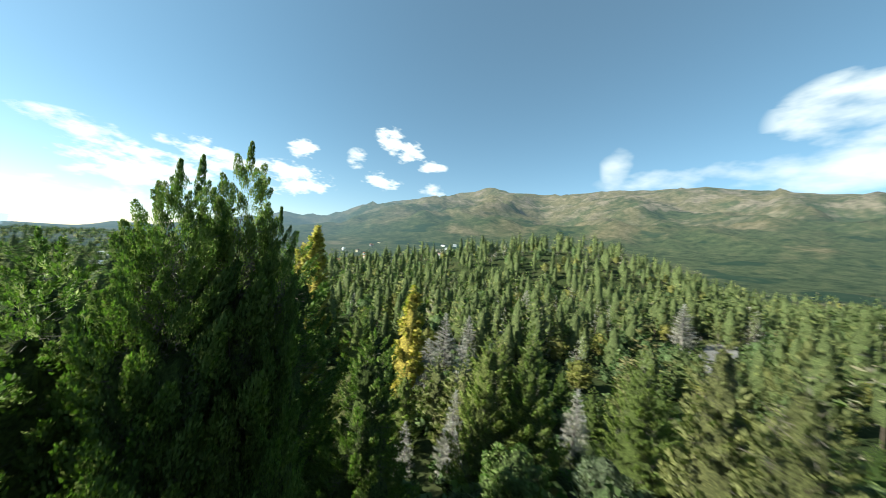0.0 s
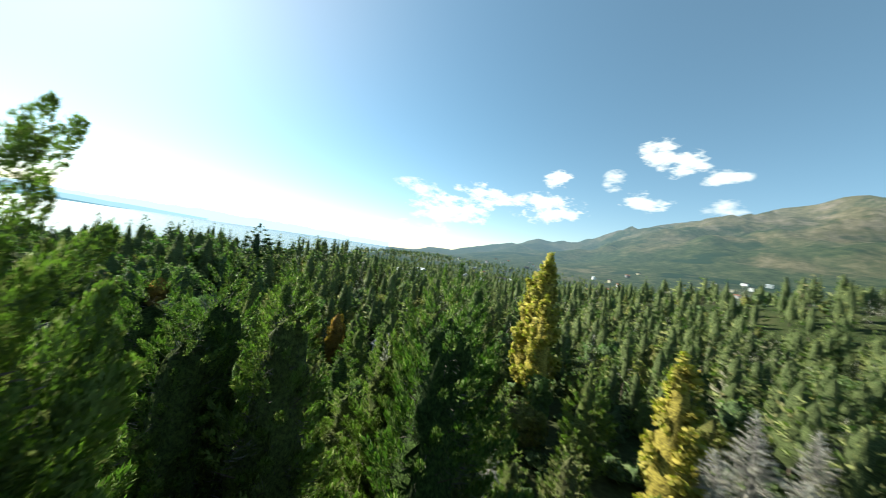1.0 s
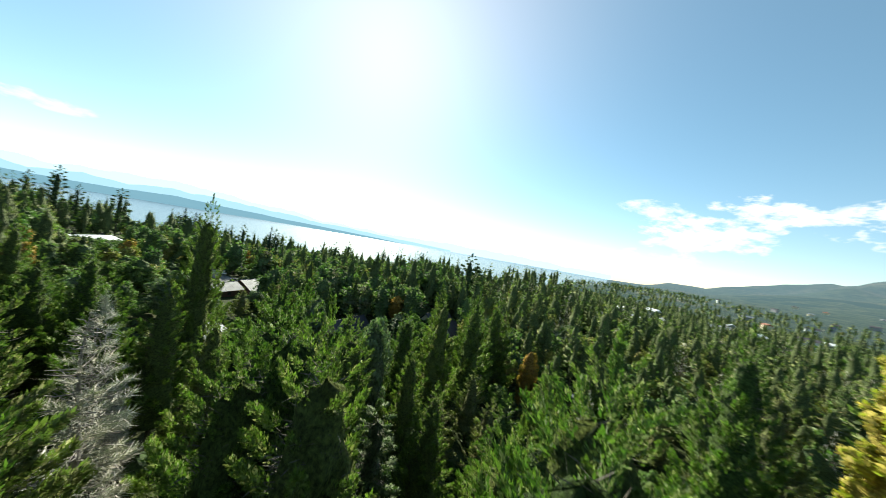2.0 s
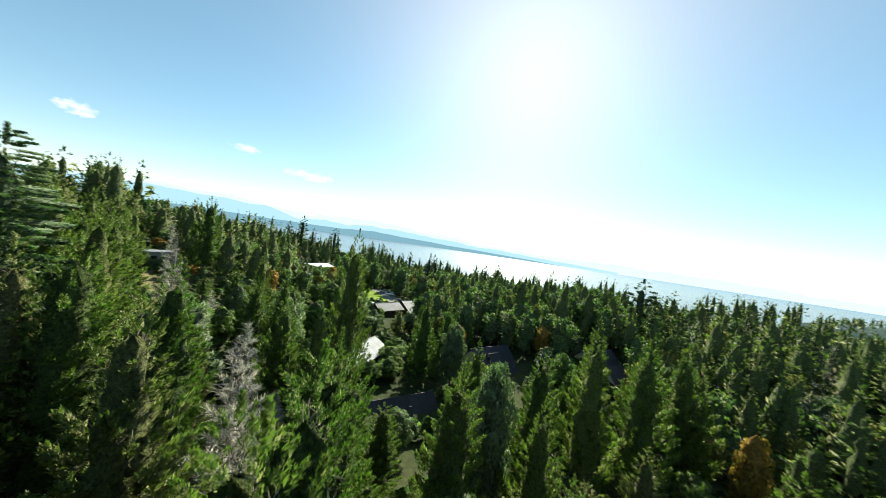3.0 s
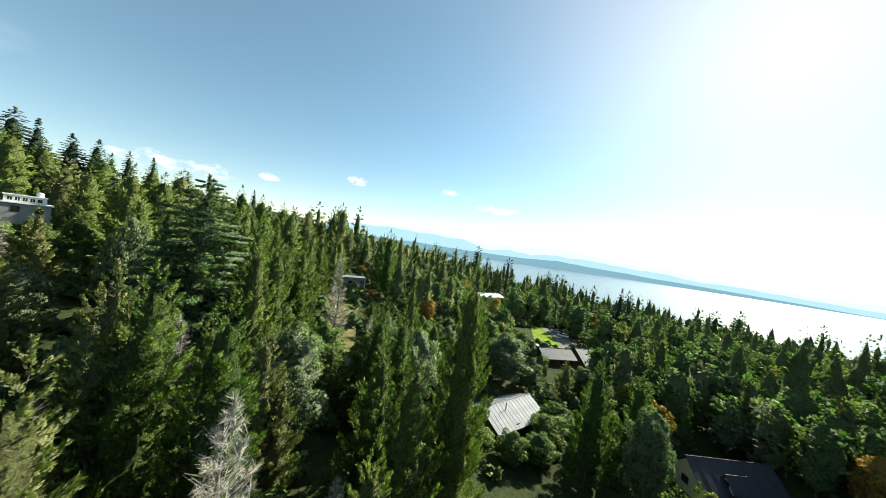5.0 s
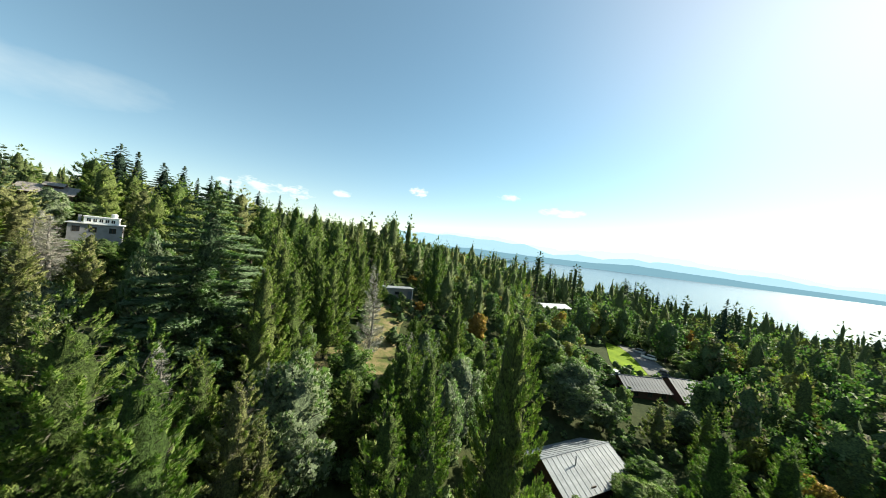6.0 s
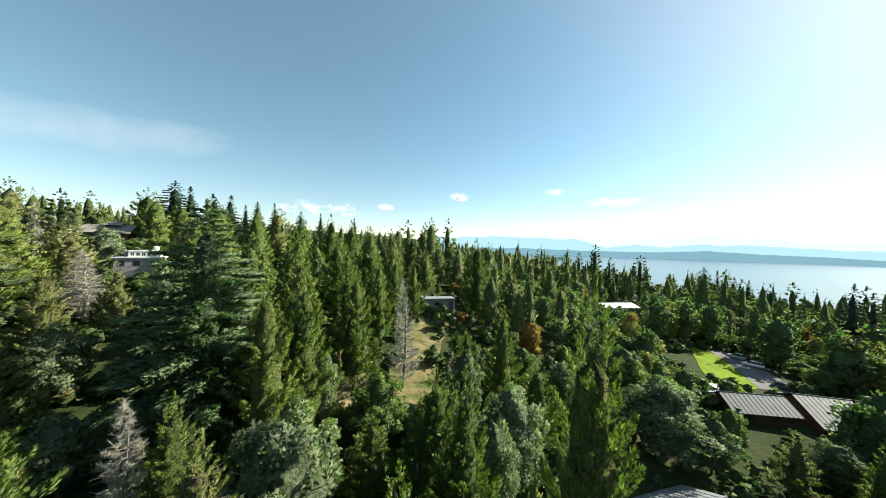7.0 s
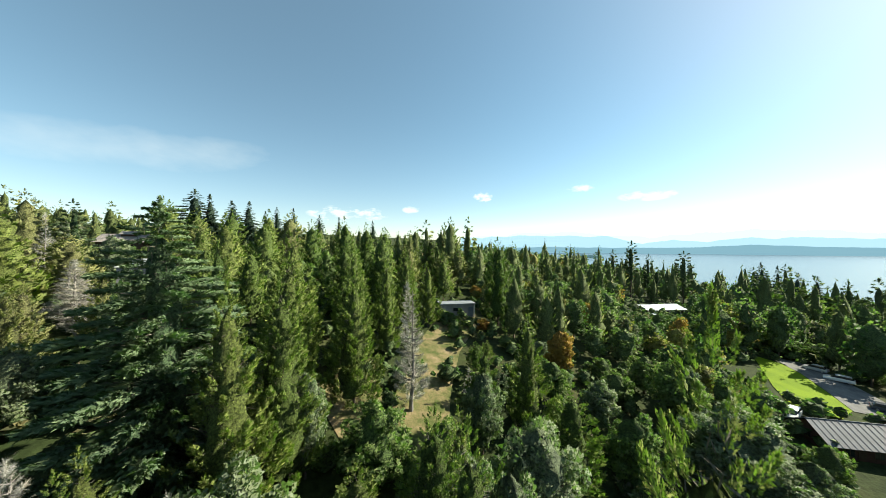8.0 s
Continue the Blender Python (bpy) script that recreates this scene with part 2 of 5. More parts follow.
def land(x, y):
    """Height of the ground, without the far mountains: a slope down to the lake, a dip with houses, a wooded knoll."""
    x, y = np.asarray(x, float), np.asarray(y, float)
    u = 0.15 * x * (1 - 0.7 * smooth(40, 150, y)) - 0.10 * y
    z = -12.0 + np.where(u > 0, 42 * np.tanh(u / 42), 20 * np.tanh(u / 20))
    z = z - 7.5 * bump2(x, y, -72, -12, 34, 30) - 3.0 * bump2(x, y, -22, 0, 30, 30)
    z = z - 12.0 * smooth(15, 48, y) * (1 - 0.6 * smooth(55, 130, y)) + 5.0 * bump2(x, y, -40, 80, 40, 25)
    z = z + 21.0 * bump2(x, y, -225, 75, 80, 44, -18)
    flank = np.where(x < 85, 135.0, 62.0)
    z = z + 46 * np.exp(-0.5 * (((x - 85) / flank) ** 2 + ((y - 265) / 62) ** 2))
    r = np.hypot(x, y)
    az = np.degrees(np.arctan2(y, x)) % 360
    edge = 157 - 9 * smooth(600, 1900, r)
    shore = smooth(edge - 9, edge + 7, az) * (1 - smooth(258, 264, az))
    z = np.where(r > 280, z + (WATER - 8 - z) * shore * smooth(280, 520, r), z)
    calm = (1 - shore) * smooth(500, 1100, r)
    return z * (1 - calm) - 30 * calm


def mountain(x, y):
    r, az = np.hypot(x, y), np.degrees(np.arctan2(y, x)) % 360
    crest = np.interp(az, CREST_AZ, CREST_EL, left=0, right=-0.6)
    top = 4550 * np.tan(np.radians(crest)) + 33
    s = np.clip((r - 950) / 3600, 0, 1)
    back = np.interp(az, (8, 20, 139, 150), (0, 1, 1, 0))
    return back * top * s ** 1.35 * (1 - 0.35 * smooth(4550, 4900, r))


# ---- mesh helpers ----
def mesh_of(name, verts, quads, mats, slots=None, round_edges=False, normals=None):
    """A mesh of quads (the fourth corner may repeat the third)."""
    me = bpy.data.meshes.new(name)
    verts, quads = np.asarray(verts, np.float32), np.asarray(quads, np.int32)
    me.vertices.add(len(verts))
    me.vertices.foreach_set("co", verts.ravel())
    me.loops.add(quads.size)
    me.loops.foreach_set("vertex_index", quads.ravel())
    me.polygons.add(len(quads))
    me.polygons.foreach_set("loop_start", np.arange(0, quads.size, 4, dtype=np.int32))
    me.polygons.foreach_set("loop_total", np.full(len(quads), 4, np.int32))
    if slots is not None:
        me.polygons.foreach_set("material_index", np.asarray(slots, np.int32))
    me.update(calc_edges=True)
    if normals is not None:
        me.normals_split_custom_set_from_vertices(np.asarray(normals, float).tolist())
    elif not round_edges:
        me.shade_flat()
    for m in mats if isinstance(mats, (list, tuple)) else [mats]:
        me.materials.append(m)
    return me


def part(name, bm, mat, parent, label=""):
    """Links a bmesh as one mesh object under a thing or a part."""
    me = bpy.data.meshes.new(name)
    bm.to_mesh(me)
    bm.free()
    me.materials.append(mat)
    ob = new(name, me)
    ob.parent = parent
    return tagged(ob, label=label)


def solid(name, verts, quads, mat, parent, label="", slots=None, round_edges=False, normals=None):
    ob = new(name, mesh_of(name, verts, quads, mat, slots, round_edges, normals))
    ob.parent = parent
    return tagged(ob, label=label)


def tube(points, radii, sides=7):
    """A bent, tapering tube along the points, as verts and quads."""
    pts, radii = np.asarray(points, float), np.asarray(radii, float)
    tang = np.gradient(pts, axis=0)
    tang /= np.linalg.norm(tang, axis=1)[:, None] + 1e-9
    ref = np.where(np.abs(tang[:, 2:3]) > 0.8, np.array([[1.0, 0, 0]]), np.array([[0, 0, 1.0]]))
    a = np.cross(tang, ref)
    a /= np.linalg.norm(a, axis=1)[:, None]
    b = np.cross(tang, a)
    ang = np.linspace(0, 2 * math.pi, sides, endpoint=False)
    ring = a[:, None] * np.cos(ang)[None, :, None] + b[:, None] * np.sin(ang)[None, :, None]
    verts = (pts[:, None] + ring * radii[:, None, None]).reshape(-1, 3)
    quads = [(i * sides + j, i * sides + (j + 1) % sides, (i + 1) * sides + (j + 1) % sides, (i + 1) * sides + j)
             for i in range(len(pts) - 1) for j in range(sides)]
    return verts, np.array(quads)


def joined(pieces):
    verts, quads, n = [], [], 0
    for v, q in pieces:
        verts.append(v)
        quads.append(q + n)
        n += len(v)
    return np.concatenate(verts), np.concatenate(quads)


def unit(v):
    return v / (np.linalg.norm(v, axis=-1, keepdims=True) + 1e-9)


# ---- trees ----
def sprays(rng, pos, way, length, width):
    """Kite-shaped leaves or sprays of needles at pos, pointing along way, each slightly folded."""
    n = len(pos)
    side = unit(np.cross(way, rng.normal(size=(n, 3))))
    up = np.cross(side, way)
    le = (length * rng.uniform(0.65, 1.35, n))[:, None]
    wi = (width * rng.uniform(0.7, 1.3, n))[:, None]
    fold = up * wi * rng.uniform(-0.35, 0.35, (n, 1))
    v = np.stack([pos - way * le * 0.3, pos + way * le * 0.15 + side * wi * 0.5 + fold, pos + way * le * 0.7, pos + way * le * 0.15 - side * wi * 0.5 + fold], 1)
    return v.reshape(-1, 3), np.arange(4 * n).reshape(-1, 4)


def lobe_leaves(rng, lobes, count, length, width, outward=1.0, along=0.6, lift=0.3, wild=0.6, inner=0.55, rough=0.22):
    """Leaves over the lobes of a crown, more on their upper sides. A lobe: centre, axis, half length, half width, half thickness."""
    c, a, la, ra, rb = (np.array([l[i] for l in lobes], float) for i in range(5))
    a = unit(a)
    size = (la * ra + ra * rb + la * rb)
    pick = rng.choice(len(lobes), count, p=size / size.sum())
    ref = np.where(np.abs(a[:, 2:3]) > 0.9, np.array([[1.0, 0, 0]]), np.array([[0, 0, 1.0]]))
    b = unit(np.cross(a, ref))
    d = np.cross(b, a)
    v = unit(rng.normal(size=(count, 3)))
    A, B, D = a[pick], b[pick], d[pick]
    v = unit(v + 0.28 * np.stack([A[:, 2], B[:, 2], D[:, 2]], 1))
    deep = rng.uniform(inner, 1.0, (count, 1)) ** 0.6
    pos = c[pick] + (A * (v[:, :1] * la[pick, None]) + B * (v[:, 1:2] * ra[pick, None]) + D * (v[:, 2:] * rb[pick, None])) * deep
    out = unit(A * (v[:, :1] / la[pick, None]) + B * (v[:, 1:2] / ra[pick, None]) + D * (v[:, 2:] / rb[pick, None]))
    way = unit(out * outward + A * along + np.array([0, 0, lift]) + rng.normal(size=(count, 3)) * wild)
    v, q = sprays(rng, pos, way, length, width)
    # a spray is lit as part of its bough
    face = unit(out * 0.9 + unit(pos * np.array([1, 1, 0.0])) * 0.5 + np.array([0, 0, 0.08]) + rng.normal(size=(count, 3)) * rough)
    p = v.reshape(-1, 4, 3)
    flip = np.einsum("ij,ij->i", np.cross(p[:, 1] - p[:, 0], p[:, 2] - p[:, 0]), face) < 0
    q[flip] = q[flip][:, ::-1]
    return v, q, np.repeat(face, 4, axis=0)


def plumes(rng, n, count, H, R, length, width, start=0.05, power=0.75, low=0.62, rise=1.0, curl=0.4, flat=0.8, fat=0.2, inner=0.35, shape=None, tops=0, wild=0.28, whole=0.0, crest=0.0):
    """A conifer's crown: boughs that leave the stem all round, each a tapering plume of fine sprays, uneven in reach, with dark gaps between."""
    k = np.arange(n)
    h = start + (0.975 - start) * ((k + rng.uniform(0, 1, n)) / n) ** 0.92
    az = k * 2.39996 + rng.uniform(-0.5, 0.5, n)
    prof = shape(h) if shape else np.minimum(1.0, (1 - h) * 1.12 + 0.02) ** power * (low + (1 - low) * np.minimum(1, h * 4))
    lump = 1 + 0.14 * np.sin(2 * az + rng.uniform(0, 6.3) + 5 * h) + 0.10 * np.sin(3 * az + rng.uniform(0, 6.3) - 9 * h)
    reach = np.maximum(0.22, R * prof * lump * rng.uniform(0.70, 1.12, n))
    out = np.stack([np.cos(az), np.sin(az), 0 * az], 1)
    lean = rng.normal(0, 0.03, 2) * H * 0.3
    stem = lambda z: np.stack([lean[0] * z / H, lean[1] * z / H, z], 1)
    up = rise * rng.uniform(0.75, 1.25, n) + (rng.normal(0, 0.14, n) if rise < 0 else 0)
    base, tip = stem(np.maximum(0.3, h * H - up * reach)), stem(h * H) + out * reach[:, None]
    mid = base + (tip - base) * np.array([0.55, 0.55, 0.0]) + np.array([0, 0, 1.0]) * ((tip - base)[:, 2:] * (0.5 - 0.5 * curl))
    # the leader and a few lower tops
    for i in range(tops + 1):
        a, d = rng.uniform(0, 6.28), 0.0 if i == 0 else R * rng.uniform(0.15, 0.42)
        z1 = H if i == 0 else H * rng.uniform(0.78, 0.93)
        b0 = np.array([[lean[0] + d * 0.5 * math.cos(a), lean[1] + d * 0.5 * math.sin(a), z1 - 0.11 * H]])
        t0 = np.array([[lean[0] + d * math.cos(a), lean[1] + d * math.sin(a), z1]])
        base, tip, mid = np.concatenate([base, b0]), np.concatenate([tip, t0]), np.concatenate([mid, (b0 + t0) / 2 + np.array([[0.1, 0.05, 0]])])
    span = np.linalg.norm(tip - base, axis=1)
    chance = np.r_[np.ones(n), np.full(tops + 1, 0.9)] * (span ** 1.3 + 0.35 + 0.5 * (tip[:, 2] > 0.86 * H)) * (0.5 + 0.5 * np.clip(tip[:, 2] / H * 1.6, 0, 1))
    chance = chance * (1 + crest * np.clip((tip[:, 2] / H - 0.55) / 0.3, 0, 1))
    pick = rng.choice(len(base), count, p=chance / chance.sum())
    s = (inner + (1 - inner) * rng.uniform(0, 1, count) ** 0.75)[:, None]
    P, M, Q = base[pick], mid[pick], tip[pick]
    line = (1 - s) ** 2 * P + 2 * s * (1 - s) * M + s * s * Q
    tang = unit(2 * (1 - s) * (M - P) + 2 * s * (Q - M))
    side = unit(np.cross(tang, np.array([0, 0, 1.0])) + 1e-4)
    over = np.cross(side, tang)
    slender = np.r_[np.ones(n), np.full(tops + 1, 0.5)]
    w = (fat * slender[pick] * span[pick])[:, None] * np.sqrt(np.clip(1.02 - s, 0, 1))
    th = rng.uniform(0, 2 * math.pi, (count, 1))
    off = side * np.cos(th) + over * np.sin(th) * flat
    pos = line + off * w * rng.uniform(0, 1, (count, 1)) ** 0.45
    away = unit(side * np.cos(th) + over * np.sin(th))
    way = unit(tang + away * 0.55 + np.array([0, 0, 0.22 if rise > 0 else 0.0]) + rng.normal(size=(count, 3)) * wild)
    size = np.clip(span[pick] / (0.7 * R), 0.5, 1.1)
    v, q = sprays(rng, pos, way, length * size, width * size)
    face = unit(away * (0.85 - 0.6 * whole) + unit(pos * np.array([1, 1, 0.0])) * (0.45 + 0.5 * whole) + np.array([0, 0, 0.12 + 0.15 * whole]) + rng.normal(size=(count, 3)) * 0.2)
    p = v.reshape(-1, 4, 3)
    flip = np.einsum("ij,ij->i", np.cross(p[:, 1] - p[:, 0], p[:, 2] - p[:, 0]), face) < 0
    q[flip] = q[flip][:, ::-1]
    return v, q, np.repeat(face, 4, axis=0), (line + tip[pick]) / 2


def inner_hull(rng, H, R, radius, low, high, rings, sides):
    """A hull added inside a crown so that it isn't seen through: an uneven, lumpy mass round the stem, under the outer
    sprays. radius: share of R at a share of H.
    """
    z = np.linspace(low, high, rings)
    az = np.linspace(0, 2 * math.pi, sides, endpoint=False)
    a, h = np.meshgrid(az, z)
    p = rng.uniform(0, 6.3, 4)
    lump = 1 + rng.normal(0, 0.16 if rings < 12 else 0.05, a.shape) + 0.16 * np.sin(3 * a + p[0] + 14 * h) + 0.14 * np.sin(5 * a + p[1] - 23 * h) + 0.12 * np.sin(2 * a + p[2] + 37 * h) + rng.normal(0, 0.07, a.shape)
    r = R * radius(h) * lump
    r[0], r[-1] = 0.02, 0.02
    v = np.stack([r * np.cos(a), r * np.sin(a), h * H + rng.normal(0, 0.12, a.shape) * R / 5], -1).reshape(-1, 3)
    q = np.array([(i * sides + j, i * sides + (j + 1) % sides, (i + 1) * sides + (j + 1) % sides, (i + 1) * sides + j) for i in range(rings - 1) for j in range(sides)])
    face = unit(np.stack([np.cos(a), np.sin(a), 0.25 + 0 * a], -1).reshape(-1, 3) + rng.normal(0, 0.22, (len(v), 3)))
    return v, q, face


def inner_twigs(rng, spine, count, length):
    """Thin bare twigs between stem and boughs."""
    pick = rng.integers(0, len(spine), count)
    pos = spine[pick] * np.array([0.6, 0.6, 0.9]) + rng.normal(size=(count, 3)) * 0.25
    way = unit(spine[pick] * np.array([1, 1, 0]) + np.array([0, 0, 0.5]) + rng.normal(size=(count, 3)) * 0.5)
    v, q = sprays(rng, pos, way, length, 0.04)
    return v, q, np.zeros_like(v)


def broad_lobes(rng, n, H=10.0, R=3.6):
    lobes = []
    heads = [(unit(rng.normal(size=3)), rng.uniform(0.75, 1.15)) for _ in range(7)]
    for i in range(n):
        v = unit(rng.normal(size=3))
        swell = max(k * max(0, float(v @ u)) ** 2 for u, k in heads)
        far = rng.uniform(0.55, 0.8) * (0.72 + 0.36 * swell)
        c = np.array([v[0] * R * far, v[1] * R * far, H * 0.52 + v[2] * H * 0.50 * far])
        fat = R * rng.uniform(0.15, 0.30)
        lobes.append((c, v + np.array([0, 0, 0.6]), fat * 1.35, fat, fat * 0.8))
    return lobes


def poplar_lobes(rng, n, H=21.0, R=2.3):
    """A slim spire of steep plumes, widest below the middle, with several tips."""
    lobes = []
    for i in range(n):
        h = 0.10 + 0.84 * (i + rng.uniform(0, 1)) / n
        az = rng.uniform(0, 6.283)
        r = R * min(1.0, h * 3.5) * (1.02 - h) ** 0.6 * rng.uniform(0.25, 1.05)
        out = np.array([math.cos(az), math.sin(az), 0])
        fat = rng.uniform(0.28, 0.75) * (1.15 - 0.6 * h)
        lobes.append((out * r + np.array([0, 0, h * H]), out * 0.35 + np.array([0, 0, 1.0]), fat * rng.uniform(1.6, 3.4), fat * 0.8, fat * 0.8))
    for dx, dy, h in ((0, 0, 0.965), (0.5, 0.2, 0.90), (-0.4, 0.4, 0.87)):
        lobes.append((np.array([dx, dy, H * h]), np.array([0, 0, 1.0]), 1.2, 0.28, 0.28))
    return lobes


# kind: real height and half width of the model, leaf colour, label, category
KINDS = {
    "cypress": (24.0, 5.4, "cypress", "tall green cypress with dense upswept foliage on the slope", "cypress tree"),
    "olive_cypress": (20.0, 4.8, "olive", "olive-brown cypress with thinning upswept foliage", "cypress tree"),
    "broadleaf": (10.0, 3.6, "broad", "round-crowned green broadleaf tree among the conifers", "broadleaf tree"),
    "willow": (10.0, 3.6, "willow", "silvery grey-green broadleaf tree with a rounded crown", "willow tree"),
    "pine": (22.0, 4.0, "pine", "tall dark pine with a bare lower trunk", "pine tree"),
    "cedar": (20.0, 5.2, "cedar", "large blue-green cedar with layered drooping boughs", "cedar tree"),
    "spruce": (20.0, 4.2, "spruce", "dark conical spruce standing on the hill crest", "spruce tree"),
    "poplar": (21.0, 2.3, "poplar", "slender poplar in yellow autumn leaf", "poplar tree"),
    "autumn_tree": (9.0, 3.0, "autumn", "small tree in orange autumn leaf", "autumn tree"),
    "golden_tree": (10.0, 3.4, "golden", "rounded tree turning yellow-green in autumn", "autumn tree"),
    "snag": (15.0, 2.4, "snag", "dead grey conifer with bare bleached twigs", "dead tree"),
}
# detail: sprays, their length and width, share of boughs
DETAIL = {"hero": (75000, 0.18, 0.11, 1.6), "front": (21000, 0.36, 0.15, 1.3), "near": (11500, 0.48, 0.20, 1.1), "close": (6200, 0.62, 0.27, 0.95), "mid": (2900, 0.85, 0.38, 0.8), "far": (1200, 1.15, 0.52, 0.65),
          "ring": (300, 1.35, 0.5, 0.5), "woods": (64, 2.0, 0.8, 0.3), "bush": (22, 3.2, 2.2, 0.2), "speck": (14, 4.6, 2.4, 0.12)}
CONIFER = {
    "cypress": dict(boughs=125, more=1.0, start=0.10, power=0.80, rise=0.85, curl=0.45, flat=0.85, fat=0.20, inner=0.55),
    "olive_cypress": dict(boughs=105, more=0.9, start=0.10, power=0.72, rise=0.75, curl=0.3, flat=0.8, fat=0.20, inner=0.5),
    "pine": dict(boughs=46, more=0.8, start=0.30, rise=0.12, curl=0.2, flat=0.55, fat=0.30, inner=0.5),
    "cedar": dict(boughs=120, more=3.2, start=0.05, power=0.78, low=0.85, rise=-0.06, curl=-0.9, flat=0.34, fat=0.24, inner=0.22, wild=0.3),
    "spruce": dict(boughs=95, more=1.3, start=0.04, power=0.95, low=0.9, rise=-0.2, curl=-0.6, flat=0.35, fat=0.22, inner=0.25),
    "snag": dict(boughs=70, more=1.5, start=0.10, power=0.8, rise=0.5, curl=0.2, flat=0.7, fat=0.22, inner=0.15, wild=0.75),
}


def pine_shape(h):
    k = np.clip((h - 0.30) / 0.70, 0, 1)
    return (0.4 + 0.6 * np.sin(math.pi * np.minimum(1, 0.25 + 0.68 * k))) * (1 - 0.35 * k)


def crown_of(kind, detail, seed):
    """Leaves (slot 0), shaded inner twigs (slot 1) and the added inner hull (slot 2) of a tree."""
    rng = np.random.default_rng(seed)
    H, R = KINDS[kind][:2]
    n, le, wi, share = DETAIL[detail]
    fine = detail in ("hero", "front", "near", "close", "mid", "far", "ring")
    if kind in CONIFER:
        c = dict(CONIFER[kind])
        boughs, more = max(12, int(c.pop("boughs") * share ** 0.8)), c.pop("more")
        if "power" in c:
            c["power"] *= rng.uniform(0.72, 1.1)
        c["fat"] *= share ** -0.25
        if kind == "snag":
            le, wi = le * 1.1, max(0.014, wi * 0.09)
        if detail == "hero":
            c["power"], c["rise"], c["fat"], c["crest"], boughs = 0.55, 0.95, 0.29, 5.0, 260
        if detail == "front" and kind == "cypress":
            c["power"] *= 0.78
        c["whole"] = {"far": 0.5, "ring": 0.8, "woods": 1.0, "speck": 1.0}.get(detail, 0.0)
        if kind == "pine":
            c["shape"] = pine_shape
        full = {"cypress": 0.68, "olive_cypress": 0.62, "pine": 0.36, "cedar": 0.36, "spruce": 0.56}.get(kind, 0) * (0.74 if detail == "hero" else 0.60 if fine and detail not in ("far", "ring") else 0.8)
        power, low = c.get("power", 0.8), c.get("low", 0.62)
        *outer, spine = plumes(rng, boughs, int(n * more), H, R, le, wi, tops=2 if detail == "hero" else int(rng.integers(0, 3)) if "cypress" in kind else 0, **c)
        form = pine_shape if kind == "pine" else lambda h: np.minimum(1.0, (1 - h) * 1.12 + 0.02) ** power * (low + (1 - low) * np.minimum(1, h * 4))
        span = (c["start"], 0.78 if detail == "hero" else 0.87 if fine else 0.95)
    else:
        full = 0.62 if fine else 0.72
        if kind == "poplar":
            lobes = poplar_lobes(rng, max(10, int(80 * share)), H, R)
            outer = lobe_leaves(rng, lobes, int(n * 1.8), le * 0.6, wi * 1.2, 0.9, 0.5, 0.2, 0.8, 0.4)
            form = lambda h: np.minimum(1.0, h * 3.5) * np.maximum(0, 1.02 - h) ** 0.6
            span = (0.10, 0.95)
        else:
            lobes = broad_lobes(rng, max(9, int(80 * share)), H, R)
            outer = lobe_leaves(rng, lobes, int(n * (2.3 if fine else 1.7)), le * 0.45, wi * 0.85, 1.0, 0.2, 0.1, 0.8, 0.6)
            form = lambda h: np.sqrt(np.clip(1 - ((h - 0.52) / 0.43) ** 2, 0.001, 1)) * 0.82
            span = (0.10, 0.94)
        spine = np.array([l[0] for l in lobes])
    plain = len(outer[1])
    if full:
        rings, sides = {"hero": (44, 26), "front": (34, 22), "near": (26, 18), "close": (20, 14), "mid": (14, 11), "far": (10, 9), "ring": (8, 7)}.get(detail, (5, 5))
        iv, iq, iface = inner_hull(rng, H, R, lambda h: full * form(h), *span, rings, sides)
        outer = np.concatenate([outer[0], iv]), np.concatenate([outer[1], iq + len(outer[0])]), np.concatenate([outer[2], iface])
    twigs = inner_twigs(rng, spine, n // 12 if detail in ("hero", "front", "near", "close", "mid") else 2, max(0.3, le * 1.6))
    v, q = joined([outer[:2], twigs[:2]])
    return v, q, np.r_[np.zeros(plain, int), np.full(len(outer[1]) - plain, 2), np.ones(len(twigs[1]), int)], np.concatenate([outer[2], twigs[2]])


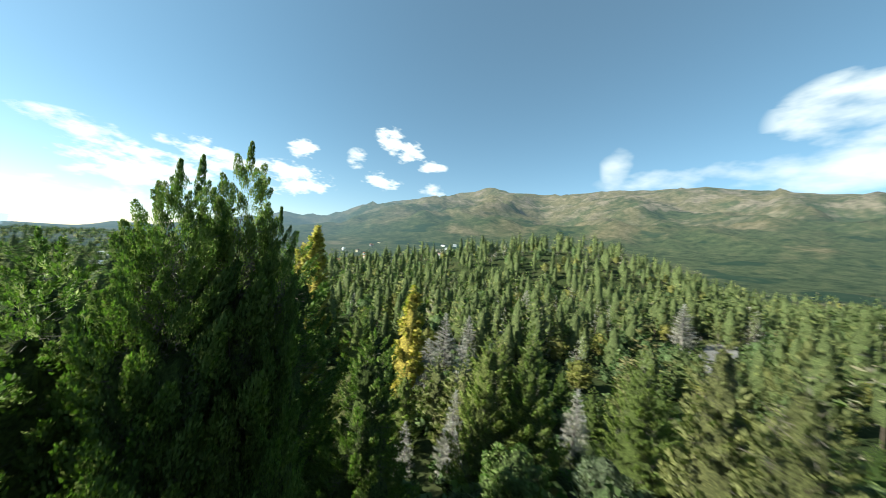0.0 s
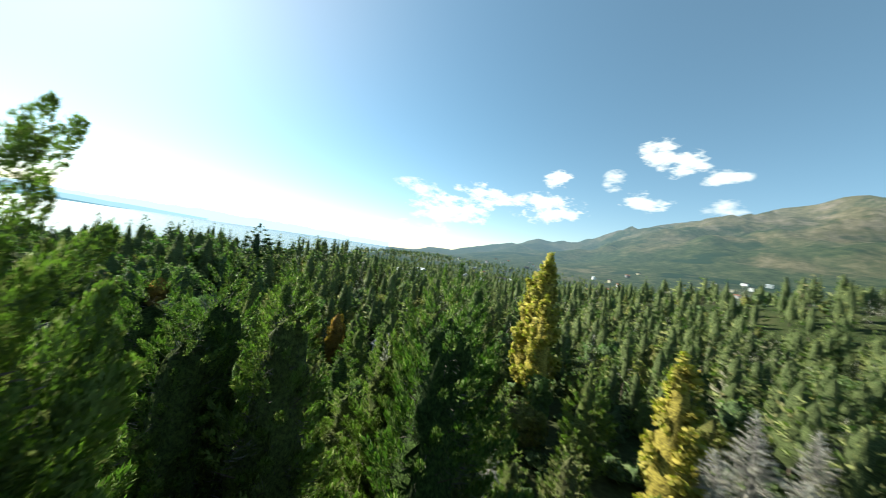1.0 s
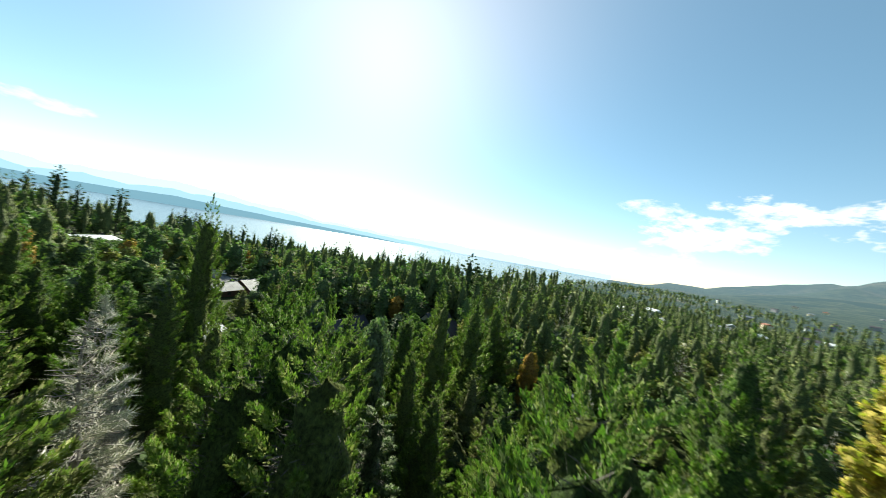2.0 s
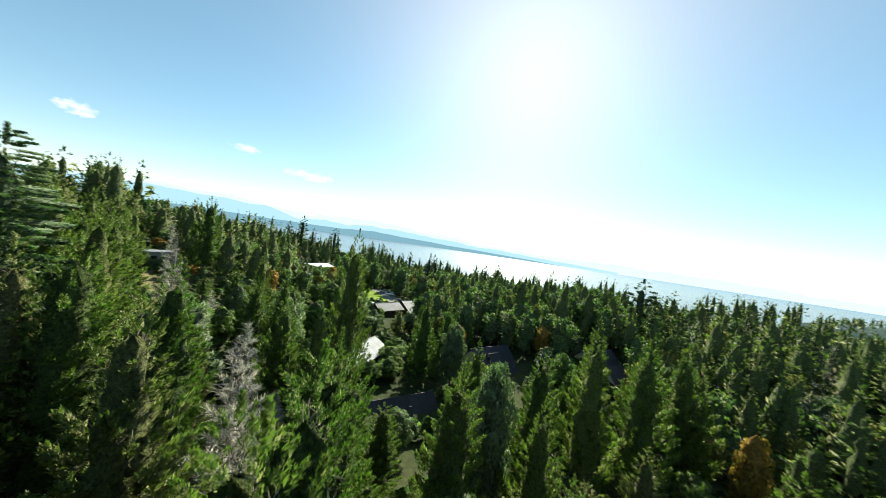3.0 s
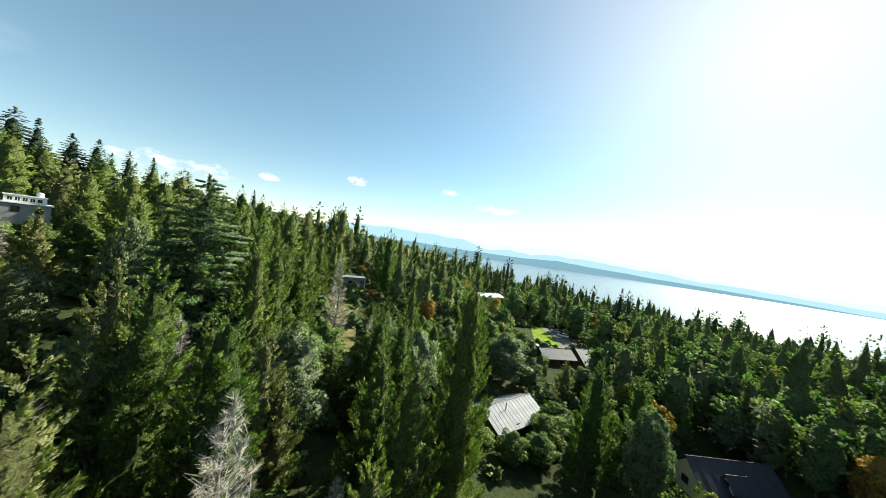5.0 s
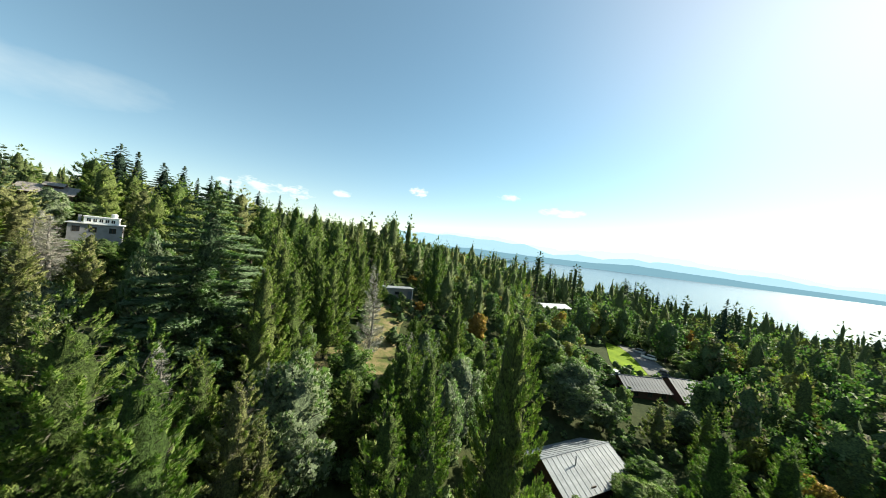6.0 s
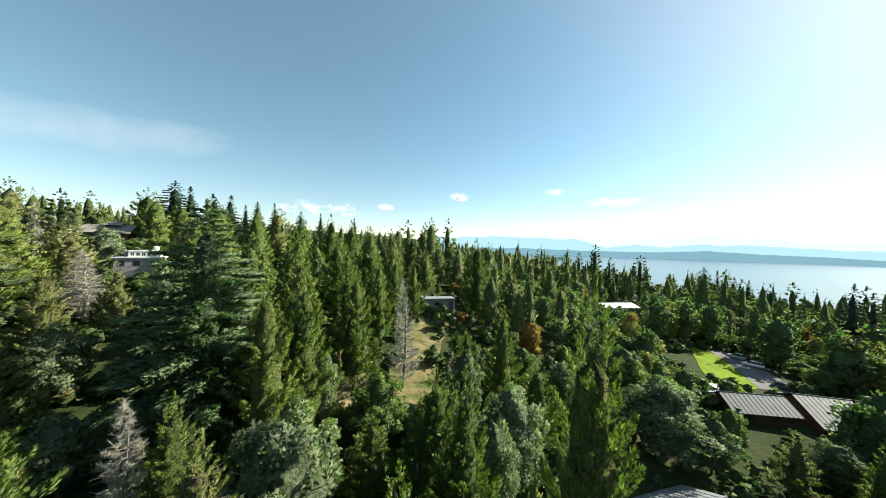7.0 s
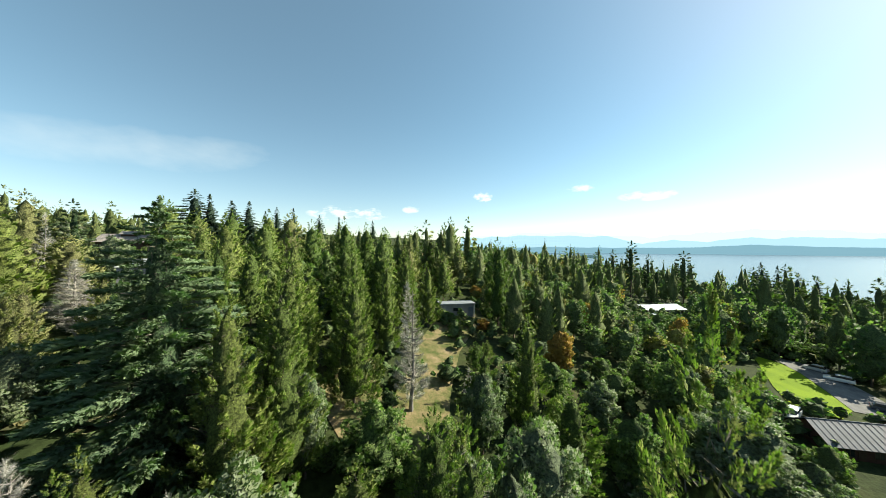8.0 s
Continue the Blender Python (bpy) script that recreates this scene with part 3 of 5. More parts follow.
def trunk_of(kind, detail, seed):
    rng = np.random.default_rng(seed + 77)
    H, R = KINDS[kind][:2]
    sides = {"hero": 8, "front": 8, "near": 8, "close": 7, "mid": 6, "woods": 3}.get(detail, 4)
    low = -1.2
    k = 3 if detail == "woods" else 7
    z = np.linspace(low, H * (0.95 if kind == "snag" else 0.78), k)
    wob = np.c_[np.cumsum(rng.normal(0, 0.10, k)), np.cumsum(rng.normal(0, 0.10, k)), z]
    wob[:2, :2] = 0
    girth = {"poplar": 0.22, "broadleaf": 0.2, "willow": 0.22, "autumn_tree": 0.14, "golden_tree": 0.18}.get(kind, 0.26)
    pieces = [tube(wob, girth * (1.15 - np.linspace(0, 1.1, k)), sides)]
    limbs = {"hero": 40, "front": 30, "near": 26, "close": 18, "mid": 12, "far": 4}.get(detail, 0)
    if kind == "snag":
        limbs = {"near": 80, "close": 60, "mid": 40, "far": 14}.get(detail, 4)
    for i in range(limbs):
        h = rng.uniform(0.2, 0.93 if kind == "snag" else 0.7)
        az = rng.uniform(0, 2 * math.pi)
        p0 = np.array([np.interp(h * H, z, wob[:, 0]), np.interp(h * H, z, wob[:, 1]), h * H])
        out = np.array([math.cos(az), math.sin(az), 0])
        reach = R * (1 - h) ** 0.6 * (rng.uniform(0.7, 1.1) if kind == "snag" else rng.uniform(0.45, 0.75))
        if kind in ("broadleaf", "willow", "autumn_tree", "golden_tree"):
            reach, lift = R * 0.75, rng.uniform(0.3, 0.9)
        else:
            lift = {"cedar": -0.05, "spruce": -0.2, "pine": 0.1, "snag": 0.35}.get(kind, 0.8)
        p2 = p0 + out * reach + np.array([0, 0, lift * reach])
        p1 = (p0 + p2) / 2 + np.array([0, 0, -0.06 * reach]) + rng.normal(0, 0.06, 3)
        g = girth * 0.30 * (1.1 - h)
        pieces.append(tube([p0, p1, p2], [g + 0.015, g * 0.7 + 0.01, 0.008], 4 if sides > 4 else 3))
    return joined(pieces)


MODELS = {}
GROUPS = {"cypress": "cypresses of the wood", "olive_cypress": "cypresses of the wood", "snag": "dead trees of the wood", "pine": "pines", "spruce": "spruces on the crest",
          "poplar": "yellow poplars", "willow": "silvery trees", "broadleaf": "broadleaf trees", "autumn_tree": "trees in autumn colour", "golden_tree": "trees in autumn colour"}


def plant(kind, x, y, top, wide, turn, detail="mid", variant=0, label=""):
    """A tree rooted in the ground at (x, y) whose tip reaches the height top; wide: half width in metres."""
    g = float(land(x, y))
    H, R, hue, text, category = KINDS[kind]
    s = max(2.0, top - g) / H
    m = Matrix.LocRotScale((x, y, g), Euler((0, 0, turn)), (wide / R, wide / R, s))
    key = (kind, detail, variant)
    if key not in MODELS:
        seed = 100 * list(KINDS).index(kind) + 10 * variant + len(detail)
        root = new(kind if kind.endswith("tree") else kind + "_tree")
        root.empty_display_size = 0.3
        tagged(root, label or text, category, GROUPS.get(kind, ""))
        solid("trunk", *trunk_of(kind, detail, seed), BARK_DEAD if kind == "snag" else BARK, root, round_edges=True)
        v, q, slots, facing_out = crown_of(kind, detail, seed)
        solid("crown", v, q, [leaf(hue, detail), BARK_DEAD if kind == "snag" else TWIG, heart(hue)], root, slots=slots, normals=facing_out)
        MODELS[key] = root
        root.matrix_basis = Matrix.LocRotScale((x, y, g), Euler((0, 0, turn)), (wide / R, wide / R, s))
        return root
    src = MODELS[key]
    keep = src.matrix_basis.copy()
    src.matrix_basis = Matrix.Identity(4)
    ob = copy_thing(src, m)
    src.matrix_basis = keep
    if label:
        tagged(ob, label)
    return ob


# ---- ground, lake, far ranges ----
def ground_material():
    m, t = material("forest_floor")
    big = texture(t, 0.06, 4.0)
    fine = texture(t, 1.3, 6.0, 0.65)
    c = ramp(t, big, ((0.35, (0.024, 0.036, 0.013)), (0.52, (0.040, 0.052, 0.019)), (0.70, (0.062, 0.064, 0.028))))
    c = mix(t, c, ramp(t, fine, ((0.3, (0.6, 0.6, 0.6)), (0.7, (1.3, 1.3, 1.25)))), 1.0, "MULTIPLY")
    return finish(m, t, surface(t, c, 0.95, bump=fine, depth=0.15, spec=0.1))


def mountain_material():
    """Scrub, bare earth, rock and woods of the far mountain, with haze put in as a bluish glow that grows with distance
    and towards the lake.
    """
    m, t = material("mountain_scrub")
    big = texture(t, 0.0026, 5.0, 0.6)
    dots = texture(t, 0.020, 9.0, 0.78)
    stones = texture(t, 0.0055, 7.0, 0.66)
    belts = texture(t, 0.0042, 3.0, 0.5, squash=(1, 1, 2.5))
    tc = t.nodes.new("ShaderNodeTexCoord")
    sp = t.nodes.new("ShaderNodeSeparateXYZ")
    t.links.new(tc.outputs["Object"], sp.inputs[0])

    def span(value, lo, hi, to_lo=0.0, to_hi=1.0):
        n = node(t, "ShaderNodeMapRange")
        for key, v in (("From Min", lo), ("From Max", hi), ("To Min", to_lo), ("To Max", to_hi)):
            n.inputs[key].default_value = v
        t.links.new(value, n.inputs["Value"])
        return n.outputs[0]

    def calc(op, a, c, clamp=False):
        n = t.nodes.new("ShaderNodeMath")
        n.operation, n.use_clamp = op, clamp
        for k, v in enumerate((a, c)):
            if isinstance(v, (int, float)):
                n.inputs[k].default_value = v
            else:
                t.links.new(v, n.inputs[k])
        return n.outputs[0]

    up = span(sp.outputs[2], 0.0, 850.0)
    woods = ramp(t, dots, ((0.36, (0.020, 0.034, 0.014)), (0.52, (0.055, 0.070, 0.030)), (0.70, (0.120, 0.118, 0.055))))
    scrub = ramp(t, dots, ((0.34, (0.050, 0.060, 0.026)), (0.50, (0.125, 0.108, 0.056)), (0.68, (0.225, 0.180, 0.115))))
    earth = ramp(t, dots, ((0.36, (0.105, 0.085, 0.055)), (0.62, (0.26, 0.215, 0.16))))
    c = mix(t, woods, scrub, calc("ADD", calc("MULTIPLY", calc("SUBTRACT", big, 0.52), 6.0), calc("MULTIPLY", up, 1.15), True))
    c = mix(t, c, earth, calc("MULTIPLY", span(stones, 0.50, 0.60), span(up, 0.25, 0.75)))
    c = mix(t, c, (0.016, 0.036, 0.018), calc("MULTIPLY", span(belts, 0.60, 0.64), span(up, 0.75, 0.15, 0.15, 0.85)))
    s = surface(t, c, 1.0, bump=dots, depth=16.0, spec=0.0)
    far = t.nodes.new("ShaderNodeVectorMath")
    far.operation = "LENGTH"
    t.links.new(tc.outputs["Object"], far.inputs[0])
    haze_mix = calc("ADD", span(far.outputs["Value"], 700.0, 4500.0, 0.06, 0.26), span(sp.outputs[0], 200.0, -1800.0, 0.0, 0.42), True)
    # the haze: emission mixed into the mountain's own surface
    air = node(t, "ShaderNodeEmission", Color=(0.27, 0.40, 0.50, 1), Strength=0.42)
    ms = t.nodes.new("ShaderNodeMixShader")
    t.links.new(haze_mix, ms.inputs["Fac"])
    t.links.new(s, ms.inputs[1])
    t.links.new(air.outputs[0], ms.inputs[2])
    return finish(m, t, ms.outputs[0])


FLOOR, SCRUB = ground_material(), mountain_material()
rings = np.unique(np.concatenate([np.arange(0, 200, 4.0), np.geomspace(200, 4900, 110)]))
spokes = 400
ang = np.linspace(0, 2 * math.pi, spokes, endpoint=False)
gx, gy = -40 + rings[:, None] * np.cos(ang), -10 + rings[:, None] * np.sin(ang)
gz = land(gx, gy)
rock = np.zeros_like(gz)
rise = mountain(gx, gy)
for i in range(len(rings)):
    if rings[i] > 900:
        for j in range(spokes):
            if rise[i, j] > 5:
                p = Vector((gx[i, j] / 900, gy[i, j] / 900, 0.3))
                rock[i, j] = noise.ridged_multi_fractal(p, 0.9, 2.1, 5, 1.0, 2.0) - 0.9
fade = np.clip((rings - 1000) / 1500, 0, 1)[:, None] * np.clip((4700 - rings) / 900, 0.12, 1)[:, None]
gz = gz + rise + rock * np.minimum(rise * 0.55, 170) * fade
n = len(rings)
verts = np.stack([gx, gy, gz], -1).reshape(-1, 3)
ii, jj = np.meshgrid(np.arange(n - 1), np.arange(spokes), indexing="ij")
quads = np.stack([ii * spokes + jj, (ii + 1) * spokes + jj, (ii + 1) * spokes + (jj + 1) % spokes, ii * spokes + (jj + 1) % spokes], -1).reshape(-1, 4)
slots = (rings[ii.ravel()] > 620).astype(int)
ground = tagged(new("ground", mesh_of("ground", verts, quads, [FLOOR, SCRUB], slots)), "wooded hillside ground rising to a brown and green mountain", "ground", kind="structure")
ground.data.polygons.foreach_set("use_smooth", np.ones(len(quads), bool))

m, t = material("lake_water")
wave = texture(t, 0.35, 3.0, 0.6, squash=(1, 2.5, 1))
WATER_MAT = finish(m, t, surface(t, (0.018, 0.042, 0.068), 0.2, bump=wave, depth=0.06, spec=0.5))
shore = np.array([(4890 * math.cos(a), 4890 * math.sin(a), WATER) for a in np.linspace(0, 2 * math.pi, 96, endpoint=False)])
bm = bmesh.new()
vs = [bm.verts.new(v) for v in shore]
bm.faces.new(vs)
me = bpy.data.meshes.new("water")
bm.to_mesh(me)
bm.free()
me.materials.append(WATER_MAT)
tagged(new("water", me), "wide calm blue lake shining in the sun", "lake", kind="structure")


def hazed_material(name, color, glow, haze_mix):
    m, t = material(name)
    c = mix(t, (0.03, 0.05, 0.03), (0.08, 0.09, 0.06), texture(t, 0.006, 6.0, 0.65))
    # distance haze painted on as a bluish emission over the dark slopes
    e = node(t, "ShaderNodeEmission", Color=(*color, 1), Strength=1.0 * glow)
    ms = node(t, "ShaderNodeMixShader", Fac=haze_mix)
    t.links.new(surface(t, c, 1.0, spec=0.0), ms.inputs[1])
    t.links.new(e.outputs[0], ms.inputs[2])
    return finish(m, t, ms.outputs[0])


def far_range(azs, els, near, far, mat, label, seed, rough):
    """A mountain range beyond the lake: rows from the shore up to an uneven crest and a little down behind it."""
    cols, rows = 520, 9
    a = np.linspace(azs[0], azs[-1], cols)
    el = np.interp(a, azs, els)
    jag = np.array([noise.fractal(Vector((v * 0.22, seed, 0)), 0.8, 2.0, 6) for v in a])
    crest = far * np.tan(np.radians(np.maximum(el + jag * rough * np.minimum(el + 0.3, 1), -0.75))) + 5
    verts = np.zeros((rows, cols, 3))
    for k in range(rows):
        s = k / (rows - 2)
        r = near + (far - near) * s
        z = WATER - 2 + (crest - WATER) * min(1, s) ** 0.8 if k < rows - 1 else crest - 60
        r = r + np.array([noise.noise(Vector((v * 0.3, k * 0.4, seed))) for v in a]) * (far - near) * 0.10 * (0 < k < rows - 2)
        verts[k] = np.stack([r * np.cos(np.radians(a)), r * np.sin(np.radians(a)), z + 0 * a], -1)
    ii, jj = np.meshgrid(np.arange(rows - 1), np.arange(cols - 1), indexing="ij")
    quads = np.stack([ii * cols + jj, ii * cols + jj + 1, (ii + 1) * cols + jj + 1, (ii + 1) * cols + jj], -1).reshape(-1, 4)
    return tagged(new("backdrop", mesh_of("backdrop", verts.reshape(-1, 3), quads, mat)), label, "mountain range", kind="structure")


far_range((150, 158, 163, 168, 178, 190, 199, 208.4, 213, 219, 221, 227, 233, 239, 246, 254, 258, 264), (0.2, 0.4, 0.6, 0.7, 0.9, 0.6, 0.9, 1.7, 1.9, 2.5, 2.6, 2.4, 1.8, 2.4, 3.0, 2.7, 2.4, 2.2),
          4620, 4850, hazed_material("pale_haze_range", (0.43, 0.58, 0.70), 1.0, 0.92), "mountain range far beyond the lake, pale blue from painted haze", 1.0, 0.35)
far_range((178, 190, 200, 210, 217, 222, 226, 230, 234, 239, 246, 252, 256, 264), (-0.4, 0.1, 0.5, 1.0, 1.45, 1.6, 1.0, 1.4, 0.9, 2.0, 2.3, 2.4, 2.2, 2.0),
          4350, 4600, hazed_material("blue_haze_range", (0.29, 0.45, 0.57), 0.95, 0.88), "mountains beyond the lake, blue from painted haze", 2.0, 0.25)
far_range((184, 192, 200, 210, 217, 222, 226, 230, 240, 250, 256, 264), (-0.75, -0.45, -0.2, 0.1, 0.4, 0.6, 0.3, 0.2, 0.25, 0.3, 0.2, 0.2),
          4060, 4300, hazed_material("near_haze_range", (0.145, 0.27, 0.36), 0.9, 0.83), "dark wooded shore hills across the lake with painted blue haze", 3.0, 0.2)


def island():
    k = np.linspace(-1, 1, 40)
    az, r = 241.8, 2080.0
    cx, cy = r * math.cos(radians(az)), r * math.sin(radians(az))
    verts = []
    for row, s in enumerate((-1, -0.6, 0, 0.6, 1)):
        hgt = (0, 0.75, 1, 0.75, 0)[row]
        for q in k:
            w = math.sqrt(max(0, 1 - q * q))
            e = np.array([-math.sin(radians(az)), math.cos(radians(az))]) * q * 112 + np.array([math.cos(radians(az)), math.sin(radians(az))]) * s * 60 * w
            zz = 21 * hgt * w * (0.8 + 0.35 * noise.noise(Vector((q * 4, s, 0))))
            verts.append((cx + e[0], cy + e[1], WATER - 0.5 + zz))
    c = len(k)
    quads = [(i * c + j, i * c + j + 1, (i + 1) * c + j + 1, (i + 1) * c + j) for i in range(4) for j in range(c - 1)]
    tagged(new("island", mesh_of("island", verts, quads, hazed_material("island_haze_woods", (0.10, 0.22, 0.30), 0.6, 0.55))), "small dark wooded island in the lake with painted blue haze", "island", kind="structure")


island()

# ---- the wood ----
rng = np.random.default_rng(5)
# trees placed and sized to fit the camera's view: x, y, height of the tip, half width
CYPRESSES = (
    (-9.0, 11.8, 4.9, 3.2), (-9.8, 11.2, 4.1, 3.0), (-9.6, 10.4, 3.7, 3.0), (-8.0, 12.4, 2.9, 2.2), (-11.5, 7.2, 0.9, 3.0), (-15.0, 11.5, 1.2, 3.0), (-8.5, 4.2, -2.2, 2.8), (-12.4, 9.6, 1.4, 2.6), (-20.9, 14.6, -0.2, 2.7),
    (-22.3, 15.8, 1.4, 2.4), (-15.3, 25.2, 2.6, 2.2), (-19.4, 27.8, 2.2, 2.2), (-21.6, 25.9, -2.3, 2.3), (-17.8, 29.2, -2.8, 2.4),
    (-7.0, 20.8, -2.9, 2.2), (1.4, 36.2, -5.7, 2.5), (5.9, 36.9, -4.8, 2.6), (16.5, 35.5, -6.0, 3.6), (-26.1, 13.1, 0.5, 2.2), (-38.1, 14.5, -4.2, 2.4),
    (-54.7, 18.4, -6.0, 2.6), (-19.2, 18.4, 1.6, 3.0), (-25.7, -18.8, -4.2, 3.0), (-45.9, -20.0, -2.6, 2.6), (-27.6, -8.0, 0.9, 2.7), (-22.4, -10.8, 2.2, 2.4), (-24.6, -21.0, -4.4, 2.4), (-27.4, -28.7, 4.0, 2.8),
    (-29.6, -33.0, 3.7, 3.0), (-44.0, -24.5, -4.2, 2.2), (-36.2, 2.7, -4.4, 2.5))
CYPRESSES_FAR = (
    (-76.4, -11.4, -7.4, 4.2),     (-23.0, -50.0, 9.4, 3.8), (-30.7, -52.0, 2.4, 2.6), (-31.6, -56.5, 1.4, 2.2), (-38.0, -118.0, 6.8, 3.0), (-43.0, -74.0, 3.4, 2.6),
    (-61.0, -81.0, 9.4, 3.6), (-44.0, 59.0, 1.2, 3.0), (-24.6, 73.4, -13.0, 3.0), (-33.3, 100.0, -17.0, 3.2), (-92.0, 42.0, -10.5, 3.2),
    (-88.7, 39.0, -7.0, 2.6), (-44.3, 20.3, -7.2, 2.6))
CYPRESSES_LOW = (
    (-42.9, -7.5, -3.9, 2.4), (-46.2, -28.2, -6.2, 2.2), (-50.8, -43.4, -6.0, 2.2), (-41.0, -12.2, -4.3, 2.4), (-57.5, -46.0, -2.8, 2.6), (-65.0, 24.0, -4.0, 3.2), (-72.0, 31.0, -5.0, 3.0),
    (-84.0, 33.0, -5.5, 3.2), (-95.0, 24.0, -6.0, 3.4), (-60.0, 8.0, -8.5, 2.8), (-26.0, -42.0, 6.0, 2.8), (-33.5, -44.5, 3.4, 2.4), (-35.5, -60.0, 4.4, 2.6), (-38.5, -67.0, 5.0, 2.6), (-37.0, -80.0, 6.5, 3.0),
    (-20.0, -58.0, 8.5, 3.2), (-28.0, -66.0, 7.0, 2.8), (-12.0, -50.0, 7.5, 3.0))
OLIVES = ((3.8, -40.7, 2.4, 2.8), (-22.3, 1.7, 0.3, 2.8), (-20.0, -12.4, 1.5, 2.4), (-32.0, -14.4, -8.0, 2.6), (-30.0, -14.8, -3.7, 2.4), (15.0, 24.0, -0.8, 3.0), (9.5, 14.0, 0.2, 2.0), (-46.0, 66.0, -4.0, 3.0), (2.0, -38.0, 2.5, 2.8))
SNAGS = ((-29.3, 0.0, -3.3, 3.0), (-41.0, -46.5, 1.5, 2.5), (8.2, -50.0, 4.0, 3.4), (12.0, -53.0, 4.5, 3.0), (-22.0, -20.0, -4.5, 2.0), (-31.0, -19.3, -6.0, 1.2), (-5.8, 76.6, -12.3, 3.4),
         (-0.2, 81.6, -13.3, 3.2), (-8.3, 65.3, -15.7, 3.2), (21.0, 120.4, -9.0, 4.0), (-1.3, 62.9, -14.2, 3.0), (68.5, 106.0, -7.1, 4.2))
PINES = ((-144.0, -152.0, 10.4, 4.6), (-136.0, -154.0, 6.0, 3.6), (-174.0, -155.0, 5.2, 4.6), (-158.0, -159.0, 3.6, 3.0), (-238.0, -174.0, -3.2, 4.0),
         (-246.0, -186.0, -5.0, 4.5), (-278.0, -195.0, -3.6, 4.0), (-212.0, -88.0, -6.2, 3.6), (-150.0, 36.0, 3.0, 6.0), (-190.0, 83.0, 1.2, 3.0), (-89.0, -72.0, -8.5, 3.0), (36.4, -74.6, 17.3, 2.6))
WILLOWS = ((-53.1, -30.0, -8.6, 4.2), (-50.3, -41.5, -8.7, 2.6), (-31.0, -35.0, -5.7, 2.4), (-80.2, -37.8, -12.6, 6.0), (-80.3, -5.0, -12.2, 3.4), (-85.8, -35.4, -16.6, 3.0), (-101.3, -31.4, -19.0, 3.2), (-45.0, 15.5, -5.5, 2.6), (-46.5, -27.0, -8.7, 2.8), (-49.5, -25.0, -9.0, 2.8), (-50.4, 13.2, -9.3, 3.2), (-32.6, -19.6, -5.4, 4.6))
POPLARS = ((-41.0, 78.0, 5.9, 4.6), (-45.0, 79.5, 1.0, 4.2), (-38.5, 75.0, -3.0, 3.8), (-11.7, 61.5, -5.1, 3.4))
AUTUMN = ((-68.0, -60.0, -8.5, 2.6), (-96.0, -12.0, -17.0, 2.8), (-60.0, -140.0, 4.0, 3.0), (-110.0, 10.0, -14.0, 2.6), (-84.0, 48.0, -17.0, 2.6))
planted = []


def plant_to_view(kind, rows, detail, slim=False):
    for k, (x, y, top, wide) in enumerate(rows):
        tall = top - float(land(x, y))
        plant(kind, x, y, top, wide if slim or detail == "hero" else max(wide * 1.1, 0.5 + 0.2 * tall) if "cypress" in kind else wide * 1.1, rng.uniform(0, 6.3), detail, k % 4)
        planted.append((x, y, wide))


plant_to_view("cypress", CYPRESSES[:4], "hero")
plant_to_view("cypress", CYPRESSES[4:22], "front")
plant_to_view("cypress", CYPRESSES[22:], "near")
plant_to_view("cypress", ((-49.6, -9.7, 5.6, 4.2),), "front", True)
plant_to_view("cypress", CYPRESSES_FAR, "close")
plant_to_view("cypress", CYPRESSES_LOW, "close")
plant_to_view("olive_cypress", OLIVES, "near")
plant_to_view("snag", SNAGS, "close")
plant_to_view("pine", PINES, "close")
plant_to_view("willow", WILLOWS, "close")
plant_to_view("poplar", POPLARS, "mid")
plant_to_view("autumn_tree", AUTUMN, "mid")
plant_to_view("cedar", ((-20.6, -30.6, 10.8, 7.4),), "near")
plant_to_view("spruce", ((46.1, -121.8, 28.6, 8.0), (42.5, -124.7, 27.3, 7.6), (36.6, -129.0, 25.4, 7.6), (32.0, -131.7, 25.8, 7.4), (51.6, -118.5, 21.0, 5.0), (36.4, -152.6, 24.2, 4.4), (32.0, -154.6, 26.4, 4.6),
                    (25.3, -157.8, 26.3, 4.6), (14.5, -162.6, 23.4, 4.2), (5.3, -165.7, 23.0, 4.2), (-11.7, -170.0, 21.4, 4.0)), "close")
# tall pines along the shore
plant_to_view("pine", [(-128 - 13.0 * k + 6 * math.sin(k * 2.3), -190 + 15.0 * k + 16 * math.sin(k * 1.7), -3.0 + 3.4 * math.sin(k * 3.1) - 0.3 * k, 3.6 + 0.8 * math.sin(k * 5.0)) for k in range(19)], "far")
plant_to_view("spruce", ((-206.0, -146.0, -0.3, 4.6), (-214.0, -146.0, -2.0, 4.4), (-223.0, -145.0, -5.4, 4.6), (-223.0, -137.5, -6.3, 4.2), (-201.4, -87.3, -2.4, 4.0), (-60.0, -190.0, 4.0, 4.6), (-84.0, -200.0, 1.0, 4.6)), "mid")
plant_to_view("broadleaf", ((-61.5, -20.5, -21.5, 2.8), (-66.5, -17.8, -21.8, 2.6), (-58.5, -26.0, -19.5, 3.0), (-71.0, -16.5, -22.0, 2.6), (-83.0, -50.3, -11.2, 4.0), (-146.0, -79.0, -18.5, 4.2), (-147.0, -71.0, -20.0, 3.6), (-144.0, -63.5, -20.5, 3.4), (-142.0, -85.0, -15.5, 4.6), (-150.0, -64.0, -19.0, 4.0), (-138.5, -56.0, -19.0, 3.6)), "mid")

